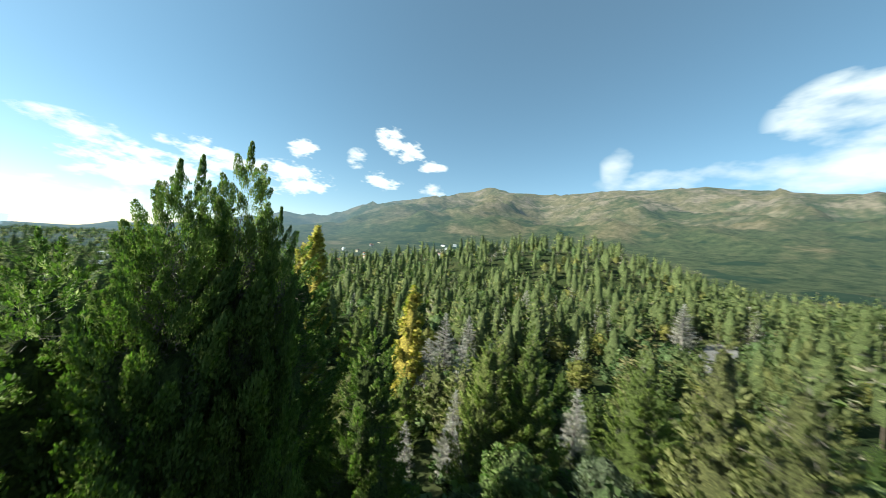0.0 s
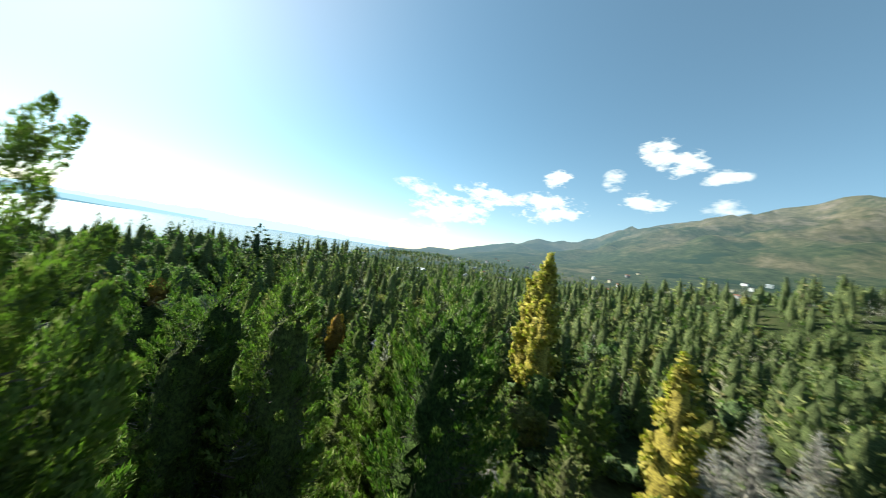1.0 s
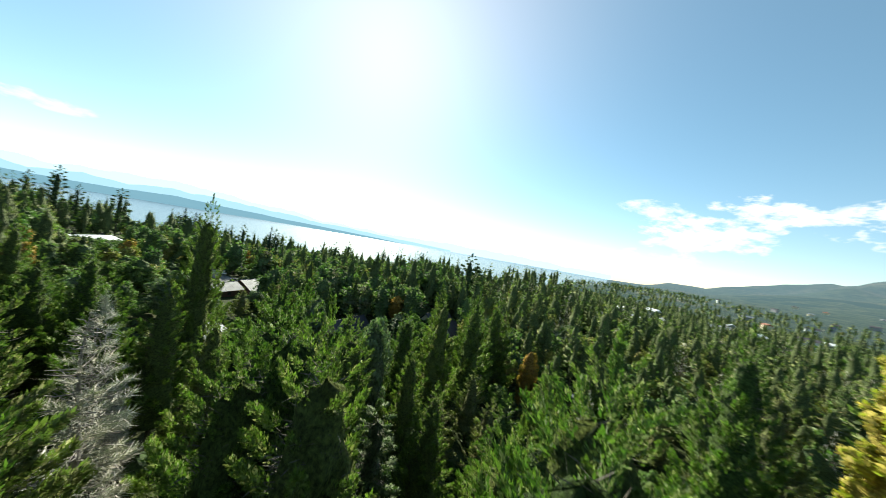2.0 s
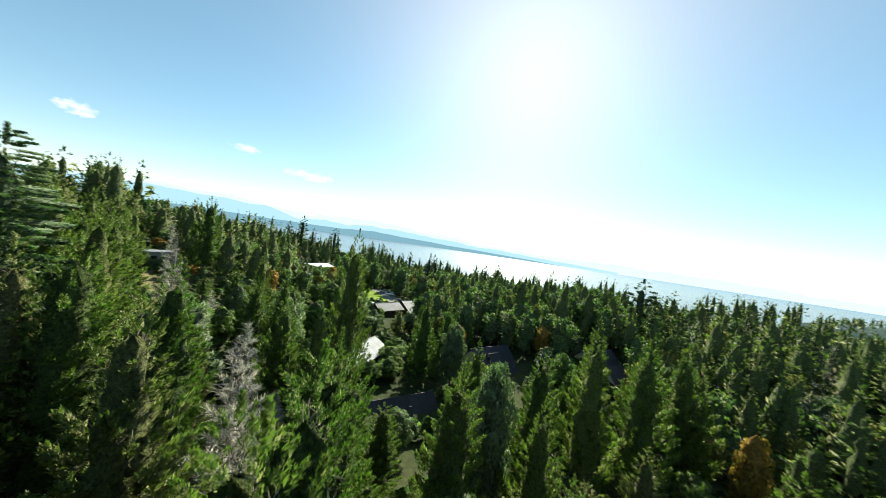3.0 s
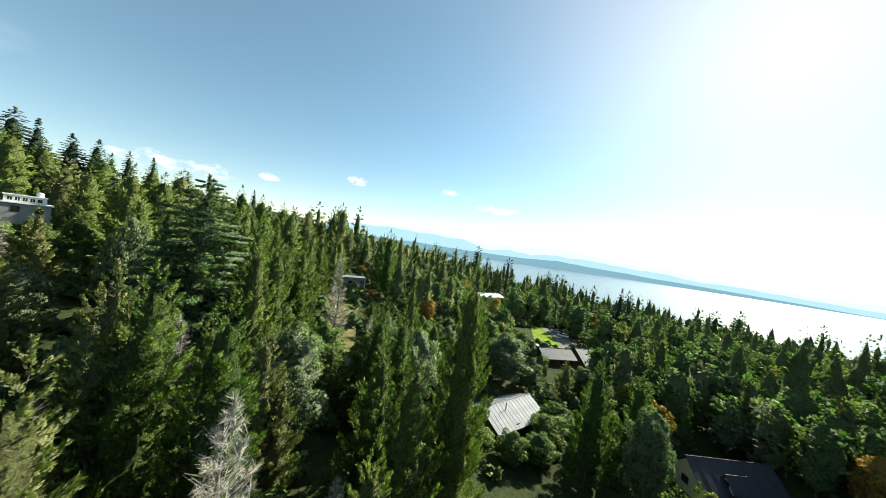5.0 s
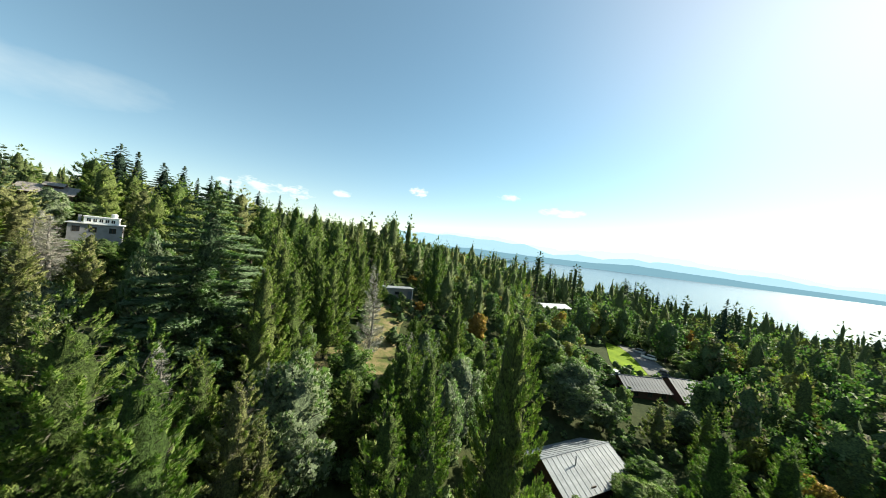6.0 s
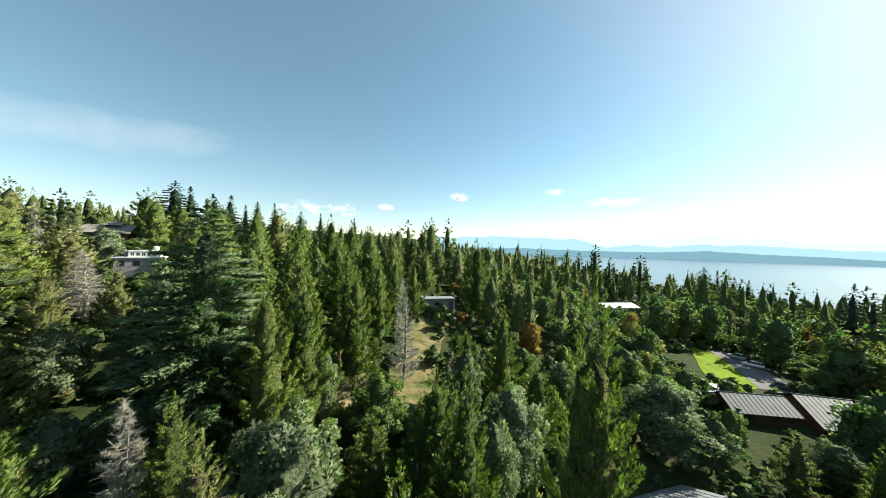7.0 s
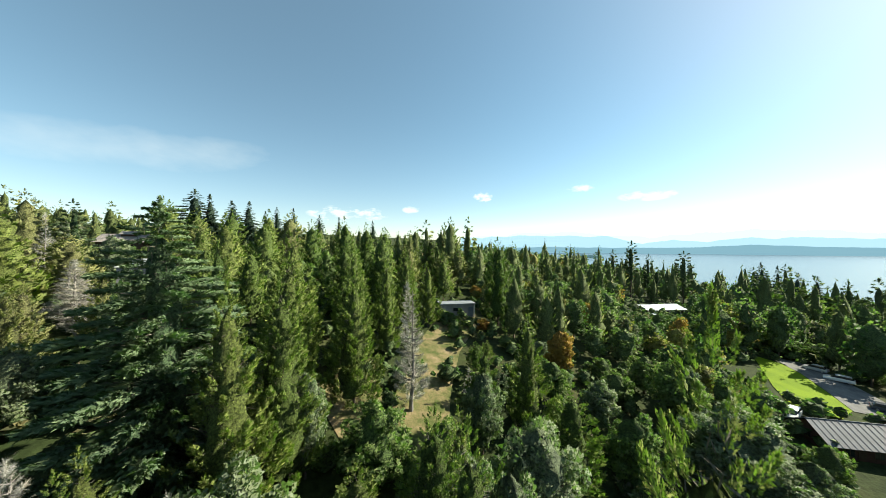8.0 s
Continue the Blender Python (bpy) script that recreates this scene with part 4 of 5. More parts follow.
# broadleaf trees added to hide house walls from the camera
plant_to_view("broadleaf", ((30.0, -79.0, 7.6, 3.6), (34.0, -75.5, 7.4, 3.6), (26.0, -82.5, 7.4, 3.4), (21.0, -77.0, 4.5, 3.2), (8.5, -60.5, 0.6, 3.2), (12.0, -57.5, 0.3, 3.0), (4.5, -63.5, 0.8, 3.2), (-76.5, -20.0, -21.5, 3.6), (-81.5, -22.5, -21.0, 3.6), (-73.0, -17.5, -23.0, 3.0)), "close")
# open places: x, y, half sizes
OPEN = ((-72.5, -27, 9.5, 7), (-110.5, -49, 7, 6), (-123, -44.5, 10, 8), (-121, -66, 10, 11), (-132, -67, 8, 12), (-64, -7.5, 9, 7), (-98, 1, 9, 8), (-122, 24, 8, 7), (-139, -128, 11, 7), (-127, -118, 5, 4),
        (-44, -55, 3.0, 16), (-50, -85, 7, 5), (-32, -48, 4, 8), (14, -67, 5, 4.5), (37, -87, 6, 5), (68, 98, 12, 12), (-157, -76, 7, 8), (-66, -21, 8, 5), (-108, -43, 7, 4))
# floors of buildings, lawn, drive and tracks
BUILT = ((-72.5, -27, 8, 6), (-110.5, -49, 6, 5), (-123, -44.5, 9, 7), (-121, -66, 9, 9), (-132, -67, 7, 11), (-64, -7.5, 8, 7), (-98, 1, 9, 9), (-122, 24, 7, 6), (-139, -128, 10, 6),
         (-44, -58, 2.5, 14), (-50, -85, 5, 3), (14, -65, 6.5, 5), (40, -89, 7, 6), (68, 98, 10, 10))
FLIGHT = np.array([(-2, 3), (-3, 9), (-4, 14), (-9, 21), (-13, 23), (-19, 23.5), (-27, 21), (-33, 15.5), (-37, 11), (-41, 3), (-44, -4), (-45.5, -12)], float)


def off_line(x, y):
    """Distance in plan from the camera's path over the trees."""
    a, b = FLIGHT[:-1], FLIGHT[1:]
    p = np.array([x, y])
    s = np.clip(np.einsum("ij,ij->i", p - a, b - a) / np.einsum("ij,ij->i", b - a, b - a), 0, 1)
    return float(np.min(np.linalg.norm(a + (b - a) * s[:, None] - p, axis=1)))


# camera sight lines kept clear by capping the trees on them: from x, y, z to x, y, z, half width
SIGHT_LINES = (
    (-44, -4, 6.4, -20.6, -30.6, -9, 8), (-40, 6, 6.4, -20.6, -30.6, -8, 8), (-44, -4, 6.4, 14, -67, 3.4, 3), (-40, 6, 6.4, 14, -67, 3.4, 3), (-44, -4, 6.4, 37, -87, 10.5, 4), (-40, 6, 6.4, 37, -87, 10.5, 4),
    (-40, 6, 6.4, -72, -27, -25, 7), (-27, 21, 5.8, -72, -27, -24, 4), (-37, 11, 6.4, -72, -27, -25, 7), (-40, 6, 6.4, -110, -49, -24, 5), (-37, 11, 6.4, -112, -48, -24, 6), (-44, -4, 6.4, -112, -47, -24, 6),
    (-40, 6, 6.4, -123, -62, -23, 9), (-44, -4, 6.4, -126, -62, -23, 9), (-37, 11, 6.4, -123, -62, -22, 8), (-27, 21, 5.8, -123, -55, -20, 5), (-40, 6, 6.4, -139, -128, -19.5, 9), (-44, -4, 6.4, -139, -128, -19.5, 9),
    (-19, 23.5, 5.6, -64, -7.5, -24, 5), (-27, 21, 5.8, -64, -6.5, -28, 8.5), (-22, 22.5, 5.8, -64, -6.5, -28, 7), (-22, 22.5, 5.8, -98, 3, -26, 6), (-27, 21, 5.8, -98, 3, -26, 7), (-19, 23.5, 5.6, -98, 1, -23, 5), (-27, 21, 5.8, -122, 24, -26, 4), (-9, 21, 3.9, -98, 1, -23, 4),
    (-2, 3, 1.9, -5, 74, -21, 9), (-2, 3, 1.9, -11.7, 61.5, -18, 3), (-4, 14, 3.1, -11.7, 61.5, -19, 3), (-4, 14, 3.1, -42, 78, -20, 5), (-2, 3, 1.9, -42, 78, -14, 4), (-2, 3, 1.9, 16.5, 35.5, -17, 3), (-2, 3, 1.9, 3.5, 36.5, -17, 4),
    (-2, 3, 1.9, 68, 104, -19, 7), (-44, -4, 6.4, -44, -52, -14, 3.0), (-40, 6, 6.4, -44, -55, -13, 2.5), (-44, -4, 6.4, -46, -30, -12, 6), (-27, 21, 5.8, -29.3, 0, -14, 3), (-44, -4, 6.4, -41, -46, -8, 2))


def sight_cap(x, y, wide):
    """Height that a tree may reach without blocking one of the camera's sight lines."""
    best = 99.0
    for ex, ey, ez, tx, ty, tz, half in SIGHT_LINES:
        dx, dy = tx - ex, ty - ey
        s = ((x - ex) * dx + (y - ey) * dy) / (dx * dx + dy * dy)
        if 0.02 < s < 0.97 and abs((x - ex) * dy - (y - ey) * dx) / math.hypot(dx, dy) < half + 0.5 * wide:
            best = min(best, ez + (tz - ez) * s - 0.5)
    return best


def is_open(x, y, margin=0.0):
    return any(abs(x - a) < u + margin and abs(y - b) < v + margin for a, b, u, v in OPEN)


cells = {}


def crowded(x, y, gap):
    k = (int(x // 6), int(y // 6))
    for i in (-1, 0, 1):
        for j in (-1, 0, 1):
            for px, py, pw in cells.get((k[0] + i, k[1] + j), ()):
                if (px - x) ** 2 + (py - y) ** 2 < (gap + 0.5 * pw) ** 2:
                    return True
    return False


def mark(x, y, w):
    cells.setdefault((int(x // 6), int(y // 6)), []).append((x, y, w))


for x, y, w in planted:
    mark(x, y, w)


def kind_at(x, y):
    """Which tree grows where: silvery and round trees towards the lake, cypress and pine on the slopes."""
    low = 1 / (1 + math.exp((x + 62) / 12)) * (1 / (1 + math.exp((y - 60) / 15)))
    q = rng.uniform()
    if q < 0.72 * low:
        return ("willow", "broadleaf", "broadleaf", "golden_tree")[int(rng.integers(4))]
    if q < 0.72 * low + 0.03:
        return "autumn_tree" if low > 0.3 else "snag"
    if y > 40:
        return ("cypress", "olive_cypress", "golden_tree", "pine", "broadleaf", "snag")[int(rng.choice(6, p=(0.36, 0.22, 0.11, 0.10, 0.11, 0.10)))]
    return ("cypress", "cypress", "olive_cypress", "broadleaf", "pine", "willow")[int(rng.choice(6, p=(0.36, 0.2, 0.2, 0.1, 0.09, 0.05)))]


HEIGHTS = {"cypress": (11, 20), "olive_cypress": (10, 18), "broadleaf": (6, 11), "willow": (6, 11), "pine": (14, 21), "autumn_tree": (5, 8), "golden_tree": (6, 9), "snag": (8, 13)}
tally = {}


def planted_singly(x, y):
    """The stretch of the wood, along the flight and over the hill beside it, where each tree is a thing of its own."""
    d = off_line(x, y)
    return d < 62 and -110 < x < 50 and -100 < y < 95 or d < 105 and -60 < x < 45 and -125 < y < -30


tries = rng.uniform((-110, -125), (50, 95), (9500, 2))
for x, y in tries:
    d = off_line(x, y)
    if not planted_singly(x, y) or is_open(x, y, 2.0) or crowded(x, y, 4.9):
        continue
    kind = kind_at(x, y)
    if tally.get(kind, 0) >= 280:
        continue
    g = float(land(x, y))
    lo, hi = HEIGHTS[kind]
    tall = rng.uniform(lo, hi)
    # heights capped by distance from the camera's path, to suit its view
    if g < -9:
        cap = -2.0 - 0.18 * d if x < -48 or y > 28 else -2.0 - 0.08 * d
        if x > -40 and 4 < y < 48:
            cap = -7.0 - 0.06 * d
        if y < -22 and x > -48:
            cap = 6.5 + 0.08 * d
            if kind in ("cypress", "olive_cypress", "pine"):
                tall = (cap - g) * rng.uniform(0.5, 1.0)
        tall = min(tall, max(3.5, (cap - g) * rng.uniform(0.5, 1.05)))
    elif y < -25:
        tall *= 1.14
    else:
        tall *= 0.85
    wide = KINDS[kind][1] * (0.45 + 0.5 * tall / KINDS[kind][0]) * rng.uniform(0.8, 1.2) * 1.1
    if "cypress" in kind:
        wide = min(6.5, 0.8 + tall * rng.uniform(0.20, 0.28))
    room = sight_cap(x, y, wide) - g
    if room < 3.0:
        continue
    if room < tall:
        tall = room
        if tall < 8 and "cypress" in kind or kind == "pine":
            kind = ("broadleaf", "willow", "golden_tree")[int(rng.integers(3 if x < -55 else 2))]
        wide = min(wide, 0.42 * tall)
    plant(kind, x, y, g + tall, wide, rng.uniform(0, 6.3), "front" if d < 6 and kind == "cypress" else "near" if d < 10 else "close" if d < 24 else "mid" if d < 54 else "far", int(rng.integers(4)))
    tally[kind] = tally.get(kind, 0) + 1
    mark(x, y, wide)

# woods further off, one mesh for each leaf colour
WOODS = {"ring": {}, "woods": {}, "bush": {}, "speck": {}}


def template(kind, detail, variant):
    key = (kind, variant)
    if key not in WOODS[detail]:
        v, q, sl, fn = crown_of(kind, detail, 900 + variant)
        tv, tq = trunk_of(kind, "woods", variant)
        WOODS[detail][key] = (v, q, tv, tq, fn, sl)
    return WOODS[detail][key]


def woods(name, label, spots, detail, hue, leaf_kinds):
    lv, lq, bv, bq, ln, ls, nl, nb = [], [], [], [], [], [], 0, 0
    for x, y, g, tall, wide, turn, kind, variant in spots:
        if kind not in leaf_kinds:
            continue
        v, q, tv, tq, fn, sl = template(kind, detail, variant)
        ls.append(sl)
        H, R = KINDS[kind][:2]
        c, s = math.cos(turn), math.sin(turn)
        rot = np.array([[c, -s, 0], [s, c, 0], [0, 0, 1]]).T
        size = np.array([wide / R, wide / R, tall / H])
        lv.append((v * size) @ rot + (x, y, g))
        lq.append(q + nl)
        ln.append(fn @ rot)
        nl += len(v)
        bv.append((tv * size) @ rot + (x, y, g))
        bq.append(tq + nb)
        nb += len(tv)
    if not lv:
        return
    v, q = np.concatenate(lv + bv), np.concatenate(lq + [b + nl for b in bq])
    face = np.concatenate(ln + [np.zeros((sum(map(len, bv)), 3))])
    slot = np.concatenate(ls + [np.ones(sum(map(len, bq)), int)])
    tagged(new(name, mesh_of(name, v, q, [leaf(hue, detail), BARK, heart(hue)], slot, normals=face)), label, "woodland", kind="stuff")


def scatter(count, r0, r1, gap, grow):
    spots, seen = [], {}
    for _ in range(count):
        r, a = math.sqrt(rng.uniform(r0 * r0, r1 * r1)), rng.uniform(0, 2 * math.pi)
        x, y = -25 + r * math.cos(a), 5 + r * math.sin(a)
        if planted_singly(x, y) or is_open(x, y, 1.5):
            continue
        az = math.degrees(math.atan2(y, x)) % 360
        if az < 36 or az > 325 or r > 600 and not 36 < az < 175 or x > -80 and y < -200:
            continue
        g = float(land(x, y))
        step = gap * (0.82 if y > 90 and r < 420 else 0.8 if x < -85 and y < 120 and r < 320 else 1.0)
        k = (int(x // step), int(y // step))
        if g < WATER + 3 or k in seen or crowded(x, y, 2.2):
            continue
        seen[k] = 1
        kind = kind_at(x, y)
        lo, hi = HEIGHTS[kind]
        tall = rng.uniform(lo, hi) * grow * ((1.2 if "cypress" in kind or kind == "pine" else 1.45) if x < -105 and y < 120 else 0.5 if x > 5 and y < -100 else 0.8 if g > -4 and y < 0 else 1.35 if -60 < x < 0 and y < -55 else 1.0)
        wide = KINDS[kind][1] * (0.5 + 0.55 * tall / KINDS[kind][0]) * rng.uniform(0.75, 1.25)
        if "cypress" in kind:
            wide = 0.5 + tall * rng.uniform(0.16, 0.25)
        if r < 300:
            room = sight_cap(x, y, wide) - g
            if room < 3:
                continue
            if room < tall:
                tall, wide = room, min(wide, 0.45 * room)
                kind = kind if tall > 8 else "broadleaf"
        spots.append((x, y, g, tall, wide, rng.uniform(0, 6.3), kind, int(rng.integers(4))))
    return spots


CONIFERS, ROUND = ("cypress", "olive_cypress", "pine"), ("broadleaf", "willow")
for spots, detail in ((scatter(5000, 60, 175, 7.0, 1.0), "ring"), (scatter(20000, 170, 600, 8.2, 0.95), "woods"), (scatter(11000, 590, 1900, 10.0, 1.15), "speck")):
    woods("woods", "dense green conifer woods covering the slopes", spots, detail, "woods", CONIFERS)
    woods("woods", "rounded green broadleaf woods below the slope", spots, detail, "woods_broad", ROUND)
    woods("woods", "grey dead trees among the woods", spots, detail, "snag", ("snag",))
    woods("woods", "yellow-green trees turning in autumn among the woods", spots, detail, "golden", ("golden_tree",))
    woods("woods", "orange autumn trees among the woods", spots, detail, "autumn", ("autumn_tree",))

# bushes under the trees and in the gardens
spots = []
for x, y in rng.uniform((-215, -150), (55, 100), (5000, 2)):
    e = off_line(x, y)
    if e > (85 if x > -110 else 175) or any(abs(x - a) < u and abs(y - b) < v for a, b, u, v in BUILT):
        continue
    tall = rng.uniform(1.2, 3.2)
    spots.append((x, y, float(land(x, y)), tall, tall * rng.uniform(0.55, 0.8), rng.uniform(0, 6.3), "broadleaf", int(rng.integers(4))))
woods("undergrowth", "green bushes and undergrowth beneath the trees", spots, "bush", "woods_broad", ("broadleaf",))


# ---- houses, gardens, vehicles ----
def paint(name, color, rough=0.7, grain=2.0, vary=0.15, metal=0.0, spec=0.3, squash=None, bumpy=0.01):
    m, t = material(name)
    n = texture(t, grain, 5.0, 0.6, squash=squash)
    lo, hi = tuple(c * (1 - vary) for c in color), tuple(min(1, c * (1 + vary)) for c in color)
    info = t.nodes.new("ShaderNodeObjectInfo")
    c = ramp(t, n, ((0.3, lo), (0.7, hi)))
    c = mix(t, c, mix(t, (0.88, 0.88, 0.88), (1.1, 1.1, 1.1), info.outputs["Random"]), 1.0, "MULTIPLY")
    return finish(m, t, surface(t, c, rough, metal, n, bumpy, spec))


METAL_PALE = paint("pale_metal_sheet", (0.24, 0.258, 0.28), 0.6, 0.8, 0.3, 0.0, 0.2)
METAL_GREY = paint("grey_metal_sheet", (0.070, 0.084, 0.108), 0.6, 0.8, 0.25, 0.0, 0.25)
METAL_WHITE = paint("white_metal_sheet", (0.6, 0.62, 0.64), 0.45, 0.8, 0.1, 0.1, 0.5)
SHINGLE = paint("dark_shingle", (0.045, 0.043, 0.052), 0.75, 3.0, 0.3)
SHINGLE_BROWN = paint("weathered_shingle", (0.26, 0.23, 0.21), 0.8, 3.0, 0.25)
BOARDS = paint("red_brown_boards", (0.085, 0.042, 0.032), 0.7, 2.0, 0.3, squash=(1, 1, 8))
CREAM = paint("cream_render", (0.62, 0.55, 0.40), 0.85, 1.2, 0.12)
WHITEWALL = paint("white_render", (0.74, 0.74, 0.72), 0.85, 1.0, 0.08)
GREYWALL = paint("grey_render", (0.26, 0.26, 0.27), 0.85, 1.0, 0.15)
TIMBER = paint("dark_timber", (0.07, 0.045, 0.03), 0.75, 3.0, 0.3)
STONE = paint("chimney_stone", (0.30, 0.27, 0.24), 0.9, 4.0, 0.3, bumpy=0.03)
GREYWOOD = paint("grey_fence_wood", (0.24, 0.21, 0.18), 0.85, 4.0, 0.3)
m, t = material("window_glass")
GLASS = finish(m, t, surface(t, (0.02, 0.025, 0.03), 0.06, spec=0.6))


def box(x0, x1, y0, y1, z0, z1):
    v = np.array([(x, y, z) for z in (z0, z1) for x, y in ((x0, y0), (x1, y0), (x1, y1), (x0, y1))], float)
    q = np.array([(0, 3, 2, 1), (4, 5, 6, 7), (0, 1, 5, 4), (1, 2, 6, 5), (2, 3, 7, 6), (3, 0, 4, 7)])
    return v, q


def window(parent, x, y, z, w, h, facing, frame_mat=None):
    """A window on a wall; facing: 0 +x, 1 +y, 2 -x, 3 -y (local). Frame with a pane and a mullion."""
    turn = Matrix.Rotation(radians((90, 180, -90, 0)[facing]), 4, "Z")
    root = solid("window", *joined([box(-w / 2, w / 2, -0.05, 0.06, h / 2 - 0.08, h / 2), box(-w / 2, w / 2, -0.05, 0.06, -h / 2, -h / 2 + 0.08),
                                     box(-w / 2, -w / 2 + 0.08, -0.05, 0.06, -h / 2 + 0.08, h / 2 - 0.08), box(w / 2 - 0.08, w / 2, -0.05, 0.06, -h / 2 + 0.08, h / 2 - 0.08),
                                     box(-0.03, 0.03, -0.04, 0.05, -h / 2 + 0.08, h / 2 - 0.08)]), frame_mat or TIMBER, parent)
    root.matrix_basis = Matrix.Translation((x, y, z)) @ turn
    solid("pane", *box(-w / 2 + 0.08, w / 2 - 0.08, -0.02, 0.02, -h / 2 + 0.08, h / 2 - 0.08), GLASS, root)
    return root


def gable_roof(parent, length, half, rise, eave_z, mat, over=0.5, sheet=1.1, cap=True, x0=0.0, y0=0.0):
    """Two slopes of upright sheets or shingle courses, each sheet a piece with a raised seam, and a ridge cap. Ridge along local x."""
    slope = math.hypot(half, rise)
    ang = math.atan2(rise, half)
    full = slope * (half + over) / half
    k = max(2, round((length + 2 * over) / sheet))
    w = (length + 2 * over) / k
    v, q = joined([box(0, w - 0.012, 0, full, -0.05, 0), box(0.0, 0.05, 0, full, 0, 0.045)])
    mesh = mesh_of("roof_panel", v, q, mat)
    for side in (1, -1):
        for i in range(k):
            ob = new("roof_panel", mesh)
            ob.parent = parent
            m = Matrix.Translation((x0 + (-length / 2 - over + i * w if side < 0 else length / 2 + over - i * w), y0, eave_z + rise + 0.06))
            turn = Matrix.Rotation(-ang, 4, "X")
            base = Matrix.Rotation(0 if side < 0 else math.pi, 4, "Z")
            ob.matrix_basis = m @ base @ turn
    if cap:
        pts = [(x0 - length / 2 - over - 0.02, y0, eave_z + rise + 0.08), (x0 + length / 2 + over + 0.02, y0, eave_z + rise + 0.08)]
        solid("ridge_cap", *tube(pts, [0.09, 0.09], 6), mat, parent)


def gable_walls(parent, length, half, rise, eave_z, mat, floor_z=-1.0, x0=0.0, y0=0.0):
    a, b = x0 - length / 2, x0 + length / 2
    prof = [(y0 - half, floor_z), (y0 + half, floor_z), (y0 + half, eave_z), (y0, eave_z + rise), (y0 - half, eave_z)]
    bm = bmesh.new()
    ends = [[bm.verts.new((x, y, z)) for y, z in prof] for x in (a, b)]
    bm.faces.new(ends[0][::-1])
    bm.faces.new(ends[1])
    for i in range(5):
        j = (i + 1) % 5
        bm.faces.new((ends[0][i], ends[0][j], ends[1][j], ends[1][i]))
    bmesh.ops.recalc_face_normals(bm, faces=bm.faces)
    return part("wall", bm, mat, parent)


def house_root(name, p, q, label):
    """An Empty at the foot of a house whose ridge runs, in plan, from p to q; local x runs along the ridge."""
    c = ((p[0] + q[0]) / 2, (p[1] + q[1]) / 2)
    root = new(name)
    g = float(land(*c))
    root.matrix_basis = Matrix.Translation((c[0], c[1], g)) @ Matrix.Rotation(math.atan2(q[1] - p[1], q[0] - p[0]), 4, "Z")
    return tagged(root, label, "house"), math.hypot(q[0] - p[0], q[1] - p[1]), g


def chimney(parent, x, y, z0, z1, w=0.8):
    c = solid("chimney", *box(x - w / 2, x + w / 2, y - w / 2, y + w / 2, z0, z1), STONE, parent)
    solid("chimney_cap", *box(x - w / 2 - 0.1, x + w / 2 + 0.1, y - w / 2 - 0.1, y + w / 2 + 0.1, z1 + 0.004, z1 + 0.14), GREYWALL, c)


def plain_house(p, q, ridge_z, half, rise, wall, roof, label, sheet=1.1, stack=None, pipe=False):
    root, length, g = house_root("house", p, q, label)
    ridge_z = g + rise + 3.2 if ridge_z is None else ridge_z
    eave = ridge_z - rise - g
    gable_walls(root, length - 0.8, half - 0.3, rise * (half - 0.3) / half, eave, wall)
    gable_roof(root, length - 0.8, half, rise, eave, roof, 0.45, sheet)
    for s in (1, -1):
        for i in range(max(2, int(length // 3.5))):
            x = -length / 2 + 1.6 + i * 3.4
            if x < length / 2 - 1:
                window(root, x, s * (half - 0.3), eave - 1.15, 1.2, 1.1, 1 if s > 0 else 3)
    for s in (1, -1):
        window(root, s * (length - 0.8) / 2, 0, eave - 0.3, 1.1, 1.2, 0 if s > 0 else 2)
    solid("door", *box(0.9, 1.8, half - 0.32, half - 0.22, 0, 2.05), TIMBER, root)
    if stack:
        chimney(root, stack[0], stack[1], eave, ridge_z - g + 1.0)
    if pipe:
        solid("flue_pipe", *joined([tube([(2.0, 1.6, eave + rise * 0.5), (2.0, 1.6, eave + rise + 0.5)], [0.09, 0.09], 8), tube([(2.0, 1.6, eave + rise + 0.5), (2.0, 1.6, eave + rise + 0.62)], [0.17, 0.05], 8)]), METAL_PALE, root)
    return root


plain_house((-79.5, -28.2), (-65.5, -25.8), -22.0, 4.6, 2.2, BOARDS, METAL_PALE, "house with a weathered pale corrugated metal roof among trees", 0.95, pipe=True)
plain_house((-113.4, -46.2), (-102.4, -48.9), -20.0, 3.4, 1.9, BOARDS, METAL_GREY, "low red-brown boarded house with a grey metal roof by the lawn", 0.8)
plain_house((-129.6, -42.2), (-116.6, -47.2), -20.0, 6.4, 3.0, BOARDS, METAL_GREY, "large boarded house with a grey metal roof and a chimney", 0.8, stack=(-4.5, 0.5))
plain_house((-161.0, -82.0), (-154.0, -71.0), -21.8, 4.0, 2.4, GREYWALL, SHINGLE, "house with a dark slate roof behind a hedge", 1.4)
plain_house((-148.0, -128.5), (-130.0, -127.0), -17.0, 4.8, 1.3, WHITEWALL, METAL_WHITE, "long white-roofed house below tall pines", 1.8)
plain_house((-131.0, -117.5), (-124.0, -119.0), -18.8, 3.2, 1.0, WHITEWALL, METAL_WHITE, "small annex with a white metal roof", 1.8)
plain_house((-180.0, 18.0), (-171.0, 20.0), None, 4.0, 1.8, WHITEWALL, METAL_WHITE, "pale house half hidden among lakeside trees", 1.6)
plain_house((-120.0, 92.0), (-111.0, 90.0), None, 4.0, 2.0, WHITEWALL, METAL_GREY, "grey-roofed house among autumn trees", 1.6)
plain_house((-90.0, 65.0), (-84.0, 68.0), None, 3.4, 1.8, WHITEWALL, METAL_GREY, "small house with a grey roof among trees", 1.4)


